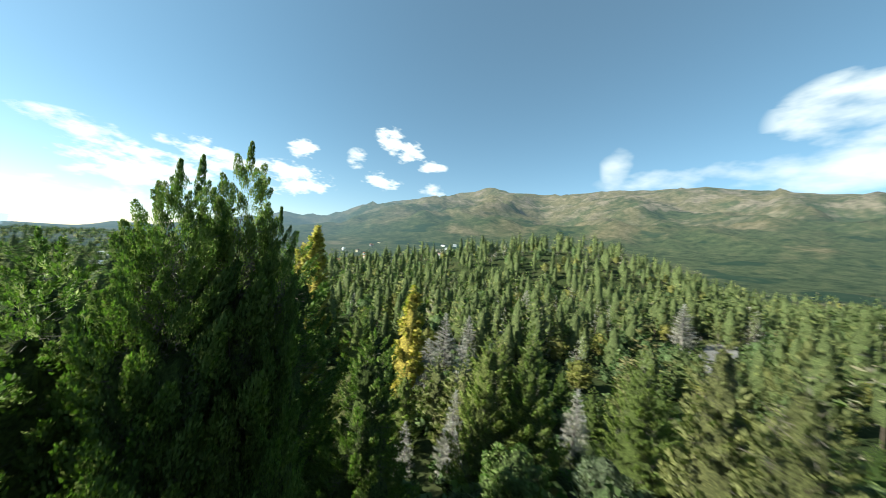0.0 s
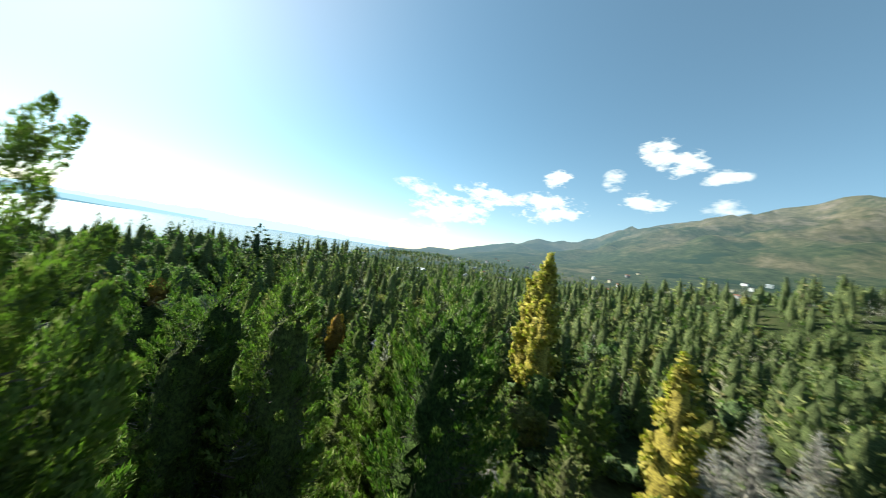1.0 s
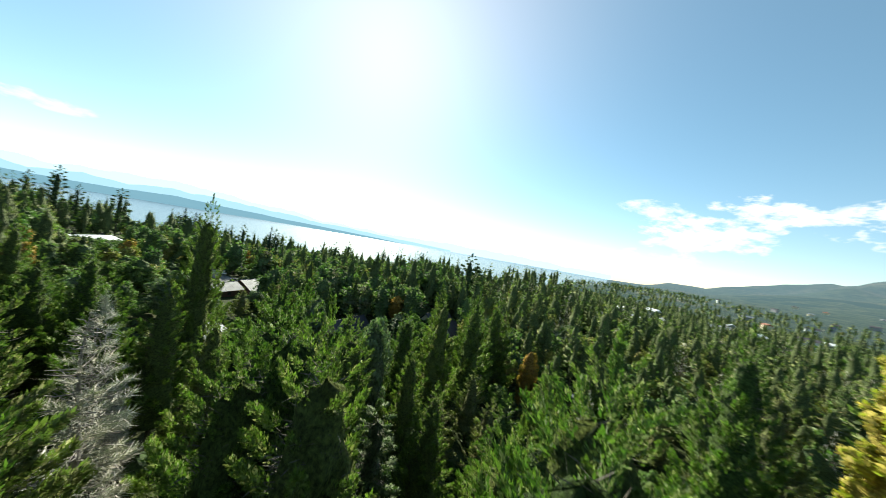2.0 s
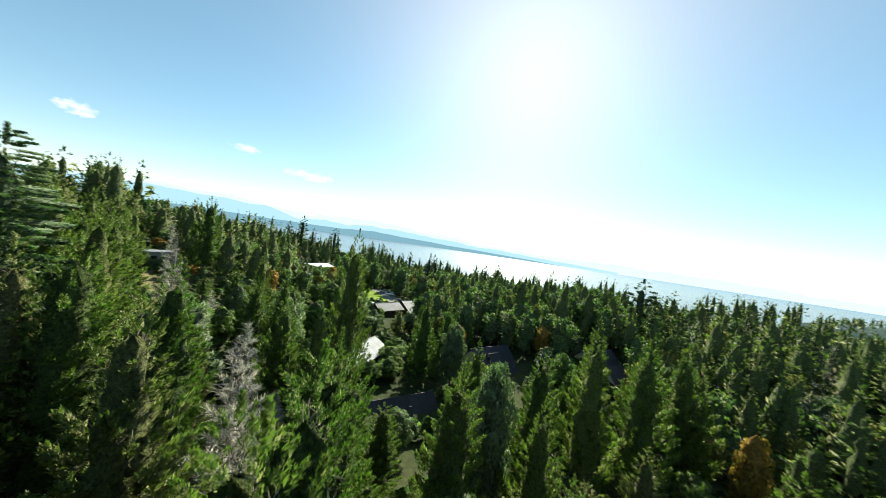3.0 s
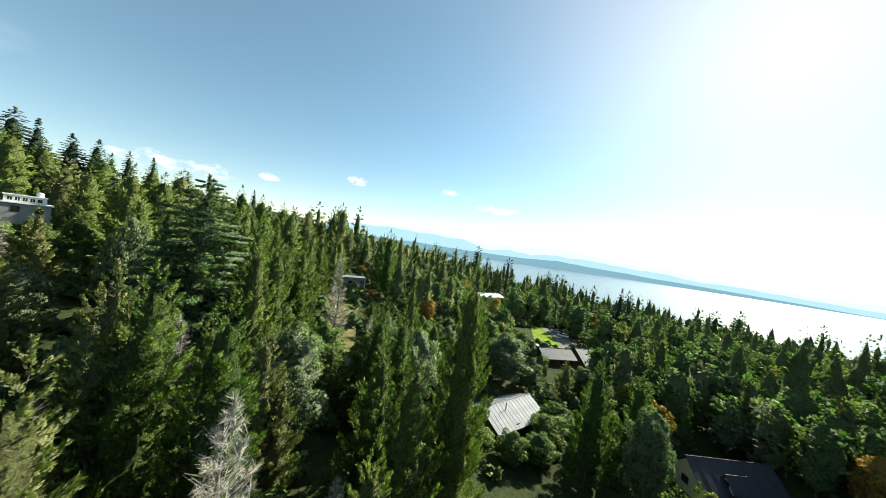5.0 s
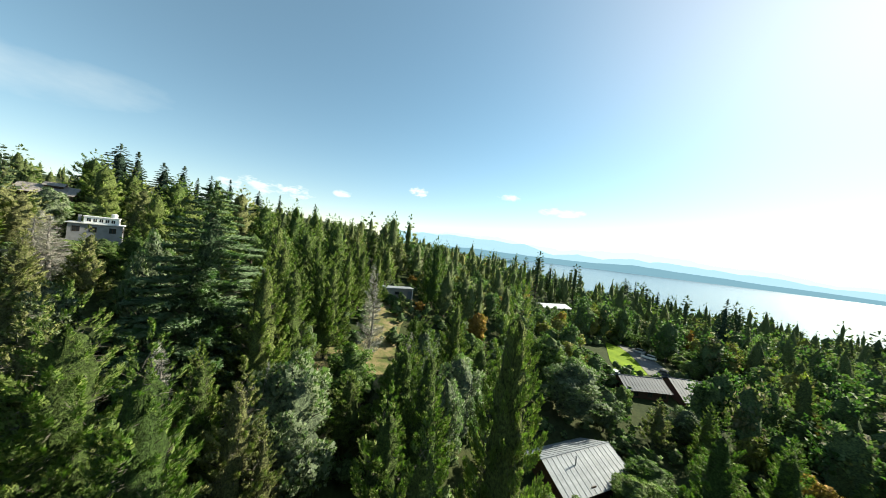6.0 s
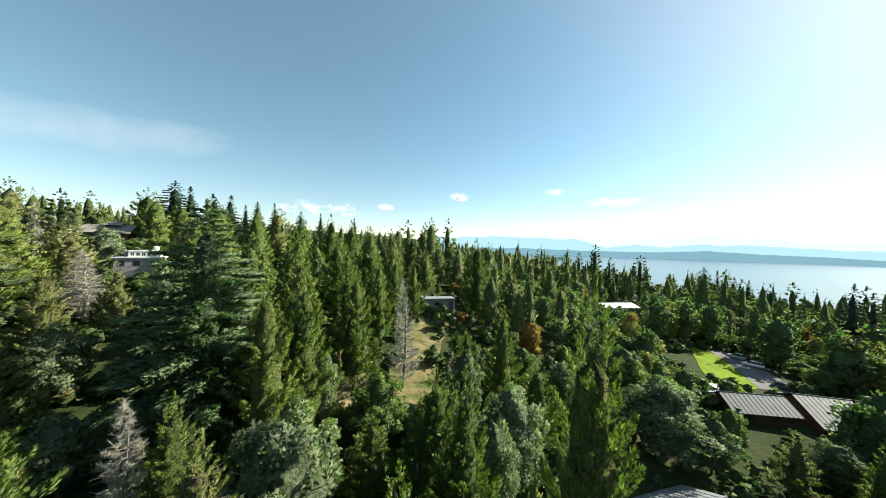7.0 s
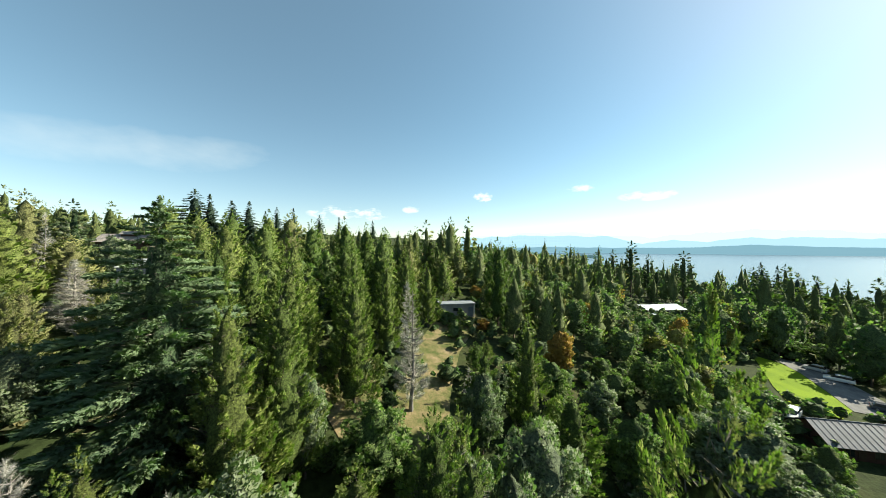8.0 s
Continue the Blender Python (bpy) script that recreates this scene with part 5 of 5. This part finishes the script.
def cottage(p, q, ridge_z, side, label):
    """Dark steep-roofed cottage with a dormer and a lower cross gable in cream render with dark timbers. side: 1 or -1, where the wing stands."""
    root, length, g = house_root("cottage", p, q, label)
    rise, half = 4.6, 5.0
    eave = ridge_z - rise - g
    gable_walls(root, length - 0.8, half - 0.3, rise * (half - 0.3) / half, eave, CREAM)
    gable_roof(root, length - 0.8, half, rise, eave, SHINGLE, 0.5, 1.9)
    for x, y, ln, hf, rs, top in ((0.6, 2.4, 4.4, 1.3, 1.5, ridge_z - g - 0.9), (0.4, 6.4, 7.5, 3.0, 3.4, ridge_z - g - 2.0)):
        y *= side
        e = top - rs
        gable_walls(root, ln - 0.6, hf - 0.2, rs * (hf - 0.2) / hf, e, CREAM, e - 3.4 if ln > 6 else e - 1.6, x, y)
        gable_roof(root, ln - 0.6, hf, rs, e, SHINGLE, 0.4, 1.5, True, x, y)
        for s in (1, -1):
            xx = x + s * (ln - 0.6) / 2
            window(root, xx, y, e + 0.15, min(1.5, hf * 0.8), 1.1, 0 if s > 0 else 2)
            if ln > 6:
                for k in (-1, 1):
                    window(root, xx, y + k * 1.3, e - 1.9, 1.2, 1.5, 0 if s > 0 else 2)
                solid("timber", *joined([box(xx - 0.04, xx + s * 0.06 + 0.04, y - hf + 0.3, y + hf - 0.3, e - 0.75, e - 0.55)]), TIMBER, root)
                solid("balcony_rail", *joined([box(xx + s * 0.6 - 0.04, xx + s * 0.6 + 0.04, y - 1.9, y + 1.9, e - 1.75, e - 1.65)] +
                                                     [box(xx + s * 0.6 - 0.03, xx + s * 0.6 + 0.03, y - 1.9 + k * 0.42, y - 1.82 + k * 0.42, e - 2.6, e - 1.75) for k in range(10)]), TIMBER, root)
                solid("balcony_floor", *box(min(xx + s * 0.05, xx + s * 0.7), max(xx + s * 0.05, xx + s * 0.7), y - 2.0, y + 2.0, e - 2.75, e - 2.6), TIMBER, root)
    for s in (1, -1):
        window(root, s * (length - 0.8) / 2, 0, eave + 0.9, 1.3, 1.2, 0 if s > 0 else 2)
        for k in (-2.2, 2.2):
            window(root, s * (length - 0.8) / 2, k, eave - 1.3, 1.2, 1.2, 0 if s > 0 else 2)
    return root


cottage((-105.4, 0.6), (-92.0, -5.4), -21.8, 1, "steep dark-roofed cottage with cream half-timbered gables")
cottage((-70.5, -4.0), (-57.0, -11.4), -25.0, 1, "dark-shingled cottage with cream gables under the trees")
cottage((-128.0, 28.0), (-116.0, 20.0), -20.5, 1, "dark-roofed cottage half hidden by trees")


def modern_house(x, y, turn):
    """Flat-roofed house on the hill: grey lower storey, white upper storey with a band of windows, a drum and a chimney on the roof."""
    g = float(land(x, y))
    root = tagged(new("hill_house"), "white and grey flat-roofed modern house on the wooded hill", "house")
    root.matrix_basis = Matrix.Translation((x, y, g + 3.8)) @ Matrix.Rotation(turn, 4, "Z") @ Matrix.Scale(0.66, 4)
    solid("lower_storey", *box(-5.5, 5.5, -3.6, 3.6, -9.0, 3.4), GREYWALL, root)
    solid("roof_slab", *box(-5.9, 5.9, -4.0, 4.0, 3.404, 3.7), WHITEWALL, root)
    solid("upper_storey", *box(-4.6, 2.6, -2.6, 2.6, 3.704, 5.5), WHITEWALL, root)
    solid("parapet", *box(-4.8, 2.8, -2.8, 2.8, 5.504, 5.75), WHITEWALL, root)
    for k in range(5):
        window(root, -3.4 + k * 1.25, 2.6, 4.6, 0.95, 1.1, 1, WHITEWALL)
        window(root, -3.4 + k * 1.25, -2.6, 4.6, 0.95, 1.1, 3, WHITEWALL)
    for k in (-3.5, 0.5, 3.8):
        window(root, k, 3.6, 1.8, 1.5, 1.6, 1)
    for k in (-1.6, 1.6):
        window(root, -5.5, k, 1.8, 1.4, 1.5, 2)
        window(root, -4.6, k * 0.7, 4.6, 1.0, 1.1, 2, WHITEWALL)
    solid("water_tank", *tube([(-3.4, 0, 5.76), (-3.4, 0, 6.9), (-3.4, 0, 7.1)], [0.75, 0.75, 0.3], 14), WHITEWALL, root)
    solid("chimney", *box(3.4, 4.0, -0.3, 0.3, 3.704, 5.9), GREYWALL, root)


modern_house(14.3, -67.5, radians(28))


def hill_roof_house(x, y, turn):
    g = float(land(x, y))
    root = tagged(new("hill_house"), "house with stepped weathered grey-brown roofs on the hilltop", "house")
    root.matrix_basis = Matrix.Translation((x, y, g + 3.2)) @ Matrix.Rotation(turn, 4, "Z") @ Matrix.Scale(0.76, 4)
    gable_walls(root, 12.0, 4.4, 2.3, 4.2, TIMBER, -7.0)
    gable_roof(root, 12.0, 4.8, 2.5, 4.2, SHINGLE_BROWN, 0.6, 1.2)
    gable_walls(root, 4.0, 1.5, 0.8, 6.8, TIMBER, 5.0, -1.0, 0.0)
    gable_roof(root, 4.0, 1.8, 0.9, 6.8, SHINGLE_BROWN, 0.4, 1.2, True, -1.0, 0.0)
    for k in (-3.6, 0, 3.6):
        window(root, k, 4.4, 2.4, 1.6, 1.5, 1)
    window(root, -6.0, 0, 3.6, 1.8, 1.6, 2)


hill_roof_house(37.0, -87.0, radians(20))


def shed():
    """Long flat-roofed store beside the clearing, white fascia and a dark door in its end wall."""
    x, y = -50.5, -85.5
    root = tagged(new("shed"), "long low shed with a white fascia beside the dirt clearing", "shed")
    root.matrix_basis = Matrix.Translation((x, y, float(land(x, y)))) @ Matrix.Rotation(radians(8), 4, "Z")
    solid("wall", *box(-4.4, 4.4, -1.9, 1.9, -0.6, 2.9), GREYWALL, root)
    solid("flat_roof", *box(-4.8, 4.8, -2.3, 2.3, 2.904, 3.2), METAL_PALE, root)
    solid("corner_post", *box(-4.62, -4.42, 1.92, 2.12, -0.6, 2.9), WHITEWALL, root)
    solid("door", *box(-4.2, -2.9, 1.904, 1.98, -0.2, 2.2), paint("blue_grey_door", (0.10, 0.13, 0.17), 0.5), root)
    window(root, 0.5, 1.9, 1.6, 1.4, 0.9, 1)


shed()


# gardens
def patch(name, corners, mat, label, category, lift=0.12, step=1.5):
    """A sheet laid on the ground inside a polygon."""
    c = np.array(corners, float)
    lo, hi = c.min(0), c.max(0)
    nx, ny = int((hi[0] - lo[0]) / step) + 2, int((hi[1] - lo[1]) / step) + 2

    def inside(px, py):
        hit = False
        for i in range(len(c)):
            (x0, y0), (x1, y1) = c[i], c[i - 1]
            if (y0 > py) != (y1 > py) and px < (x1 - x0) * (py - y0) / (y1 - y0) + x0:
                hit = not hit
        return hit

    bm = bmesh.new()
    vs = [bm.verts.new((px, py, 0)) for px, py in c]
    f = bm.faces.new(vs)
    for axis, count in ((0, nx), (1, ny)):
        for k in range(1, count):
            no = Vector((1, 0, 0)) if axis == 0 else Vector((0, 1, 0))
            co = Vector((lo[0] + k * step, 0, 0)) if axis == 0 else Vector((0, lo[1] + k * step, 0))
            bmesh.ops.bisect_plane(bm, geom=bm.verts[:] + bm.edges[:] + bm.faces[:], plane_co=co, plane_no=no)
    bmesh.ops.triangulate(bm, faces=bm.faces)
    for v in bm.verts:
        v.co.z = float(land(v.co.x, v.co.y)) + lift
    for f in bm.faces:
        if f.normal.z < 0:
            f.normal_flip()
        f.smooth = True
    me = bpy.data.meshes.new(name)
    bm.to_mesh(me)
    bm.free()
    me.materials.append(mat)
    return tagged(new(name, me), label, category, kind="structure")


m, t = material("mown_lawn")
n1, n2 = texture(t, 0.25, 3.0), texture(t, 9.0, 4.0)
c = ramp(t, n1, ((0.35, (0.12, 0.19, 0.006)), (0.65, (0.17, 0.25, 0.009))))
LAWN = finish(m, t, surface(t, mix(t, c, ramp(t, n2, ((0.3, (0.75, 0.75, 0.75)), (0.7, (1.2, 1.2, 1.2)))), 1.0, "MULTIPLY"), 0.9, bump=n2, depth=0.04, spec=0.1))
m, t = material("gravel")
n1, n2 = texture(t, 0.5, 4.0), texture(t, 14.0, 5.0, 0.7)
c = ramp(t, n1, ((0.35, (0.13, 0.13, 0.128)), (0.65, (0.21, 0.205, 0.195))))
GRAVEL = finish(m, t, surface(t, mix(t, c, ramp(t, n2, ((0.3, (0.7, 0.7, 0.7)), (0.7, (1.25, 1.25, 1.25)))), 1.0, "MULTIPLY"), 0.95, bump=n2, depth=0.03, spec=0.1))
m, t = material("dry_earth")
n1, n2 = texture(t, 0.35, 5.0, 0.65), texture(t, 4.0, 5.0, 0.7)
c = ramp(t, n1, ((0.40, (0.085, 0.105, 0.035)), (0.52, (0.17, 0.15, 0.07)), (0.66, (0.27, 0.205, 0.12))))
EARTH = finish(m, t, surface(t, mix(t, c, ramp(t, n2, ((0.3, (0.65, 0.65, 0.65)), (0.7, (1.25, 1.25, 1.25)))), 1.0, "MULTIPLY"), 0.95, bump=n2, depth=0.1, spec=0.05))
patch("lawn", ((-110, -56.5), (-115.5, -64.5), (-124, -74.5), (-130.5, -82), (-133.2, -77.5), (-131.2, -72), (-126, -63.5), (-121.5, -56.5), (-116, -54)), LAWN, "bright mown green lawn beside the houses", "lawn")
patch("driveway", ((-121.7, -56.5), (-126.2, -63.5), (-131.4, -72), (-133.4, -77.5), (-137, -82), (-141.5, -79), (-139, -70), (-134.5, -61), (-128, -53.5)), GRAVEL, "grey gravel driveway beside the lawn", "driveway", 0.10)
patch("clearing", ((-45.5, -38), (-47, -52), (-49.5, -64), (-54, -76), (-57, -92), (-47, -90), (-44, -76), (-41, -64), (-38.5, -50), (-38, -40)), EARTH, "dry earth track through a grassy clearing", "track", 0.10)
patch("clearing", ((-33, -40), (-37, -44), (-36, -56), (-30, -58), (-26, -48)), EARTH, "dry grass glade under the trees", "glade", 0.10)
patch("road", ((52, 78), (60, 88), (70, 101), (84, 116), (90, 112), (76, 95), (65, 82), (57, 74)), GRAVEL, "pale gravel road in the valley", "road", 0.12, 3.0)


def car(x, y, heading, paint_color, label, estate=True):
    """Parked car: lower body, cabin with glass, bumpers, lamps and four wheels."""
    L, W = (4.6, 1.75) if estate else (4.2, 1.75)
    root = tagged(new("car"), label, "car", "cars on the driveway")
    root.matrix_basis = Matrix.Translation((x, y, float(land(x, y)) + 0.11)) @ Matrix.Rotation(heading, 4, "Z")
    m, t = material("car_paint")
    pm = finish(m, t, surface(t, paint_color, 0.25, 0.2, spec=0.6))
    rub, chrome = paint("tyre_rubber", (0.02, 0.02, 0.02), 0.8), paint("wheel_alloy", (0.5, 0.5, 0.5), 0.3, metal=0.8)

    def loft(name, sections, mat, parent):
        v = []
        for xx, hw, z0, z1 in sections:
            v += [(xx, -hw, z0), (xx, hw, z0), (xx, hw * 1.0, (z0 + z1) / 2), (xx, hw * 0.93, z1), (xx, -hw * 0.93, z1), (xx, -hw, (z0 + z1) / 2)]
        n = len(sections)
        q = [(i * 6 + j, i * 6 + (j + 1) % 6, (i + 1) * 6 + (j + 1) % 6, (i + 1) * 6 + j) for i in range(n - 1) for j in range(6)]
        for e in (0, (n - 1) * 6):
            q += [(e, e + 1, e + 2, e + 5), (e + 5, e + 2, e + 3, e + 4)]
        return solid(name, v, q, mat, parent)

    h = W / 2
    loft("body", [(-L / 2, h * 0.86, 0.42, 0.80), (-L / 2 + 0.12, h * 0.97, 0.30, 0.92), (-L * 0.28, h, 0.26, 0.95), (L * 0.15, h, 0.26, 0.95), (L * 0.36, h * 0.98, 0.28, 0.86), (L / 2 - 0.1, h * 0.93, 0.32, 0.74), (L / 2, h * 0.82, 0.42, 0.62)], pm, root)
    back = -L * 0.44 if estate else -L * 0.40
    loft("glasshouse", [(back, h * 0.82, 0.94, 1.05), (back + 0.28, h * 0.84, 0.94, 1.42), (-L * 0.05, h * 0.85, 0.95, 1.47), (L * 0.10, h * 0.84, 0.95, 1.42), (L * 0.25, h * 0.80, 0.95, 1.0)], GLASS, root)
    loft("roof", [(back + 0.25, h * 0.78, 1.43, 1.47), (-L * 0.05, h * 0.80, 1.475, 1.52), (L * 0.11, h * 0.78, 1.43, 1.47)], pm, root)
    for xx in (-L * 0.30, L * 0.31):
        for s in (1, -1):
            wheel = solid("tyre", *tube([(xx, s * (h - 0.2), 0.32), (xx, s * (h + 0.01), 0.32)], [0.32, 0.32], 16), rub, root)
            solid("rim", *tube([(xx, s * (h - 0.1), 0.32), (xx, s * (h + 0.015), 0.32), (xx, s * (h + 0.03), 0.32)], [0.2, 0.2, 0.02], 12), chrome, wheel)
    lampm = paint("lamp_glass", (0.6, 0.6, 0.58), 0.15)
    tail = paint("tail_lamp", (0.35, 0.02, 0.02), 0.2)
    for s in (1, -1):
        solid("headlight", *box(L / 2 - 0.16, L / 2 - 0.03, s * h * 0.62 - 0.16, s * h * 0.62 + 0.16, 0.56, 0.70), lampm, root)
        solid("tail_light", *box(-L / 2 - 0.01, -L / 2 + 0.1, s * h * 0.74 - 0.08, s * h * 0.74 + 0.08, 0.60, 0.86), tail, root)


car(-136.6, -69.0, math.atan2(3.5, -2.6) + math.pi, (0.72, 0.72, 0.70), "white estate car parked on the gravel driveway")
car(-138.4, -74.6, math.atan2(3.5, -1.5) + math.pi, (0.40, 0.41, 0.42), "silver hatchback parked on the gravel driveway", False)
car(-106.8, -54.0, 0.5, (0.75, 0.75, 0.74), "white car parked on the grass behind the boarded house")
car(-128.6, -56.5, math.atan2(3.5, -2.6), (0.05, 0.06, 0.075), "dark blue car parked beside the house", False)


def board_fence(x, y, turn, count, tall):
    root = tagged(new("fence"), "weathered grey board fence below the conifers", "fence")
    g = float(land(x, y))
    root.matrix_basis = Matrix.Translation((x, y, g)) @ Matrix.Rotation(turn, 4, "Z")
    mesh = mesh_of("board", *box(-0.07, 0.07, -0.015, 0.015, 0.1, tall), GREYWOOD)
    for k in range(count):
        ob = new("board", mesh)
        ob.parent = root
        ob.matrix_basis = Matrix.Translation((k * 0.16, 0, (k % 3) * 0.02 - 0.02))
    for z in (0.4, tall - 0.35):
        solid("rail", *box(-0.1, count * 0.16, 0.017, 0.07, z, z + 0.09), GREYWOOD, root)


board_fence(-1.5, -26.0, radians(160), 26, 1.9)


def wire_fence(points):
    root = tagged(new("wire_fence"), "post and wire fence beside the gravel road", "fence")
    x0, y0 = points[0]
    root.matrix_basis = Matrix.Translation((x0, y0, float(land(x0, y0))))
    tops = []
    for x, y in points:
        z = float(land(x, y)) - float(land(x0, y0))
        tops.append((x - x0, y - y0, z))
        solid("post", *tube([(x - x0, y - y0, z - 0.3), (x - x0, y - y0, z + 1.5)], [0.08, 0.07], 6), GREYWOOD, root)
    for h in (0.6, 1.0, 1.4):
        solid("wire", *tube([(a, b, c + h) for a, b, c in tops], [0.03] * len(tops), 4), METAL_PALE, root)


wire_fence([(60 + 4 * k, 93 + 4.4 * k) for k in range(7)])


def garden_chair(x, y, turn):
    root = tagged(new("garden_chair"), "red wooden garden chair under the trees", "chair")
    root.matrix_basis = Matrix.Translation((x, y, float(land(x, y)) + 0.02)) @ Matrix.Rotation(turn, 4, "Z")
    red = paint("faded_red_paint", (0.42, 0.07, 0.05), 0.6)
    solid("seat", *box(-0.3, 0.3, -0.3, 0.3, 0.40, 0.44), red, root)
    solid("backrest", *joined([box(-0.3 + k * 0.13, -0.2 + k * 0.13, 0.28, 0.32, 0.446, 1.0) for k in range(5)]), red, root)
    for a in (-0.26, 0.26):
        for b in (-0.26, 0.26):
            solid("leg", *box(a - 0.03, a + 0.03, b - 0.03, b + 0.03, 0, 0.396), red, root)


garden_chair(-60.5, -24.0, 0.6)


def log_pile(x, y):
    r = np.random.default_rng(8)
    root = tagged(new("log_pile"), "heap of cut logs at the edge of the clearing", "log pile")
    root.matrix_basis = Matrix.Translation((x, y, float(land(x, y)) + 0.1))
    for k in range(16):
        a = r.uniform(0, 3.14)
        c = np.array([r.uniform(-2.2, 2.2), r.uniform(-1, 1), 0.15 + 0.3 * (k // 6)])
        d = np.array([math.cos(a), math.sin(a) * 0.5, r.uniform(-0.06, 0.06)]) * r.uniform(0.8, 1.6)
        solid("log", *tube([c - d, c, c + d], [0.16, 0.17, 0.14], 7), BARK_DEAD if k % 3 else BARK, root)


log_pile(-56.0, -78.0)


# ---- the town at the mountain's foot ----
def town_house(x, y, w, d, h, turn, wall, roof):
    g = float(land(x, y) + mountain(x, y))
    root = new("town_house")
    root.matrix_basis = pose(x, y, g + 4.0, 0, 0, turn)
    tagged(root, "small pale town house among trees far down the valley", "house", "houses of the far town")
    solid("wall", *box(-w, w, -d, d, -8, h), wall, root)
    e = 0.8
    v = [(-w - e, -d - e, h), (w + e, -d - e, h), (w + e, d + e, h), (-w - e, d + e, h), (-w - e, 0, h + d * 0.6), (w + e, 0, h + d * 0.6)]
    q = [(0, 1, 5, 4), (2, 3, 4, 5), (0, 4, 3, 3), (1, 2, 5, 5), (0, 3, 2, 1)]
    solid("roof", v, q, roof, root)


rng = np.random.default_rng(41)
REDROOF = paint("red_roof", (0.28, 0.11, 0.07), 0.7, 1.0)
for k in range(70):
    az, r = radians(rng.uniform(62, 140)), rng.uniform(520, 1700)
    x, y = r * math.cos(az), r * math.sin(az)
    if k > 54:
        az, r = radians(rng.uniform(108, 146)), rng.uniform(250, 520)
        x, y = r * math.cos(az), r * math.sin(az)
    town_house(x, y, rng.uniform(4, 9), rng.uniform(3, 5), rng.uniform(3, 6), rng.uniform(0, 180), (WHITEWALL, CREAM, GREYWALL)[k % 3], (METAL_PALE, METAL_WHITE, REDROOF, SHINGLE)[int(rng.integers(4))])
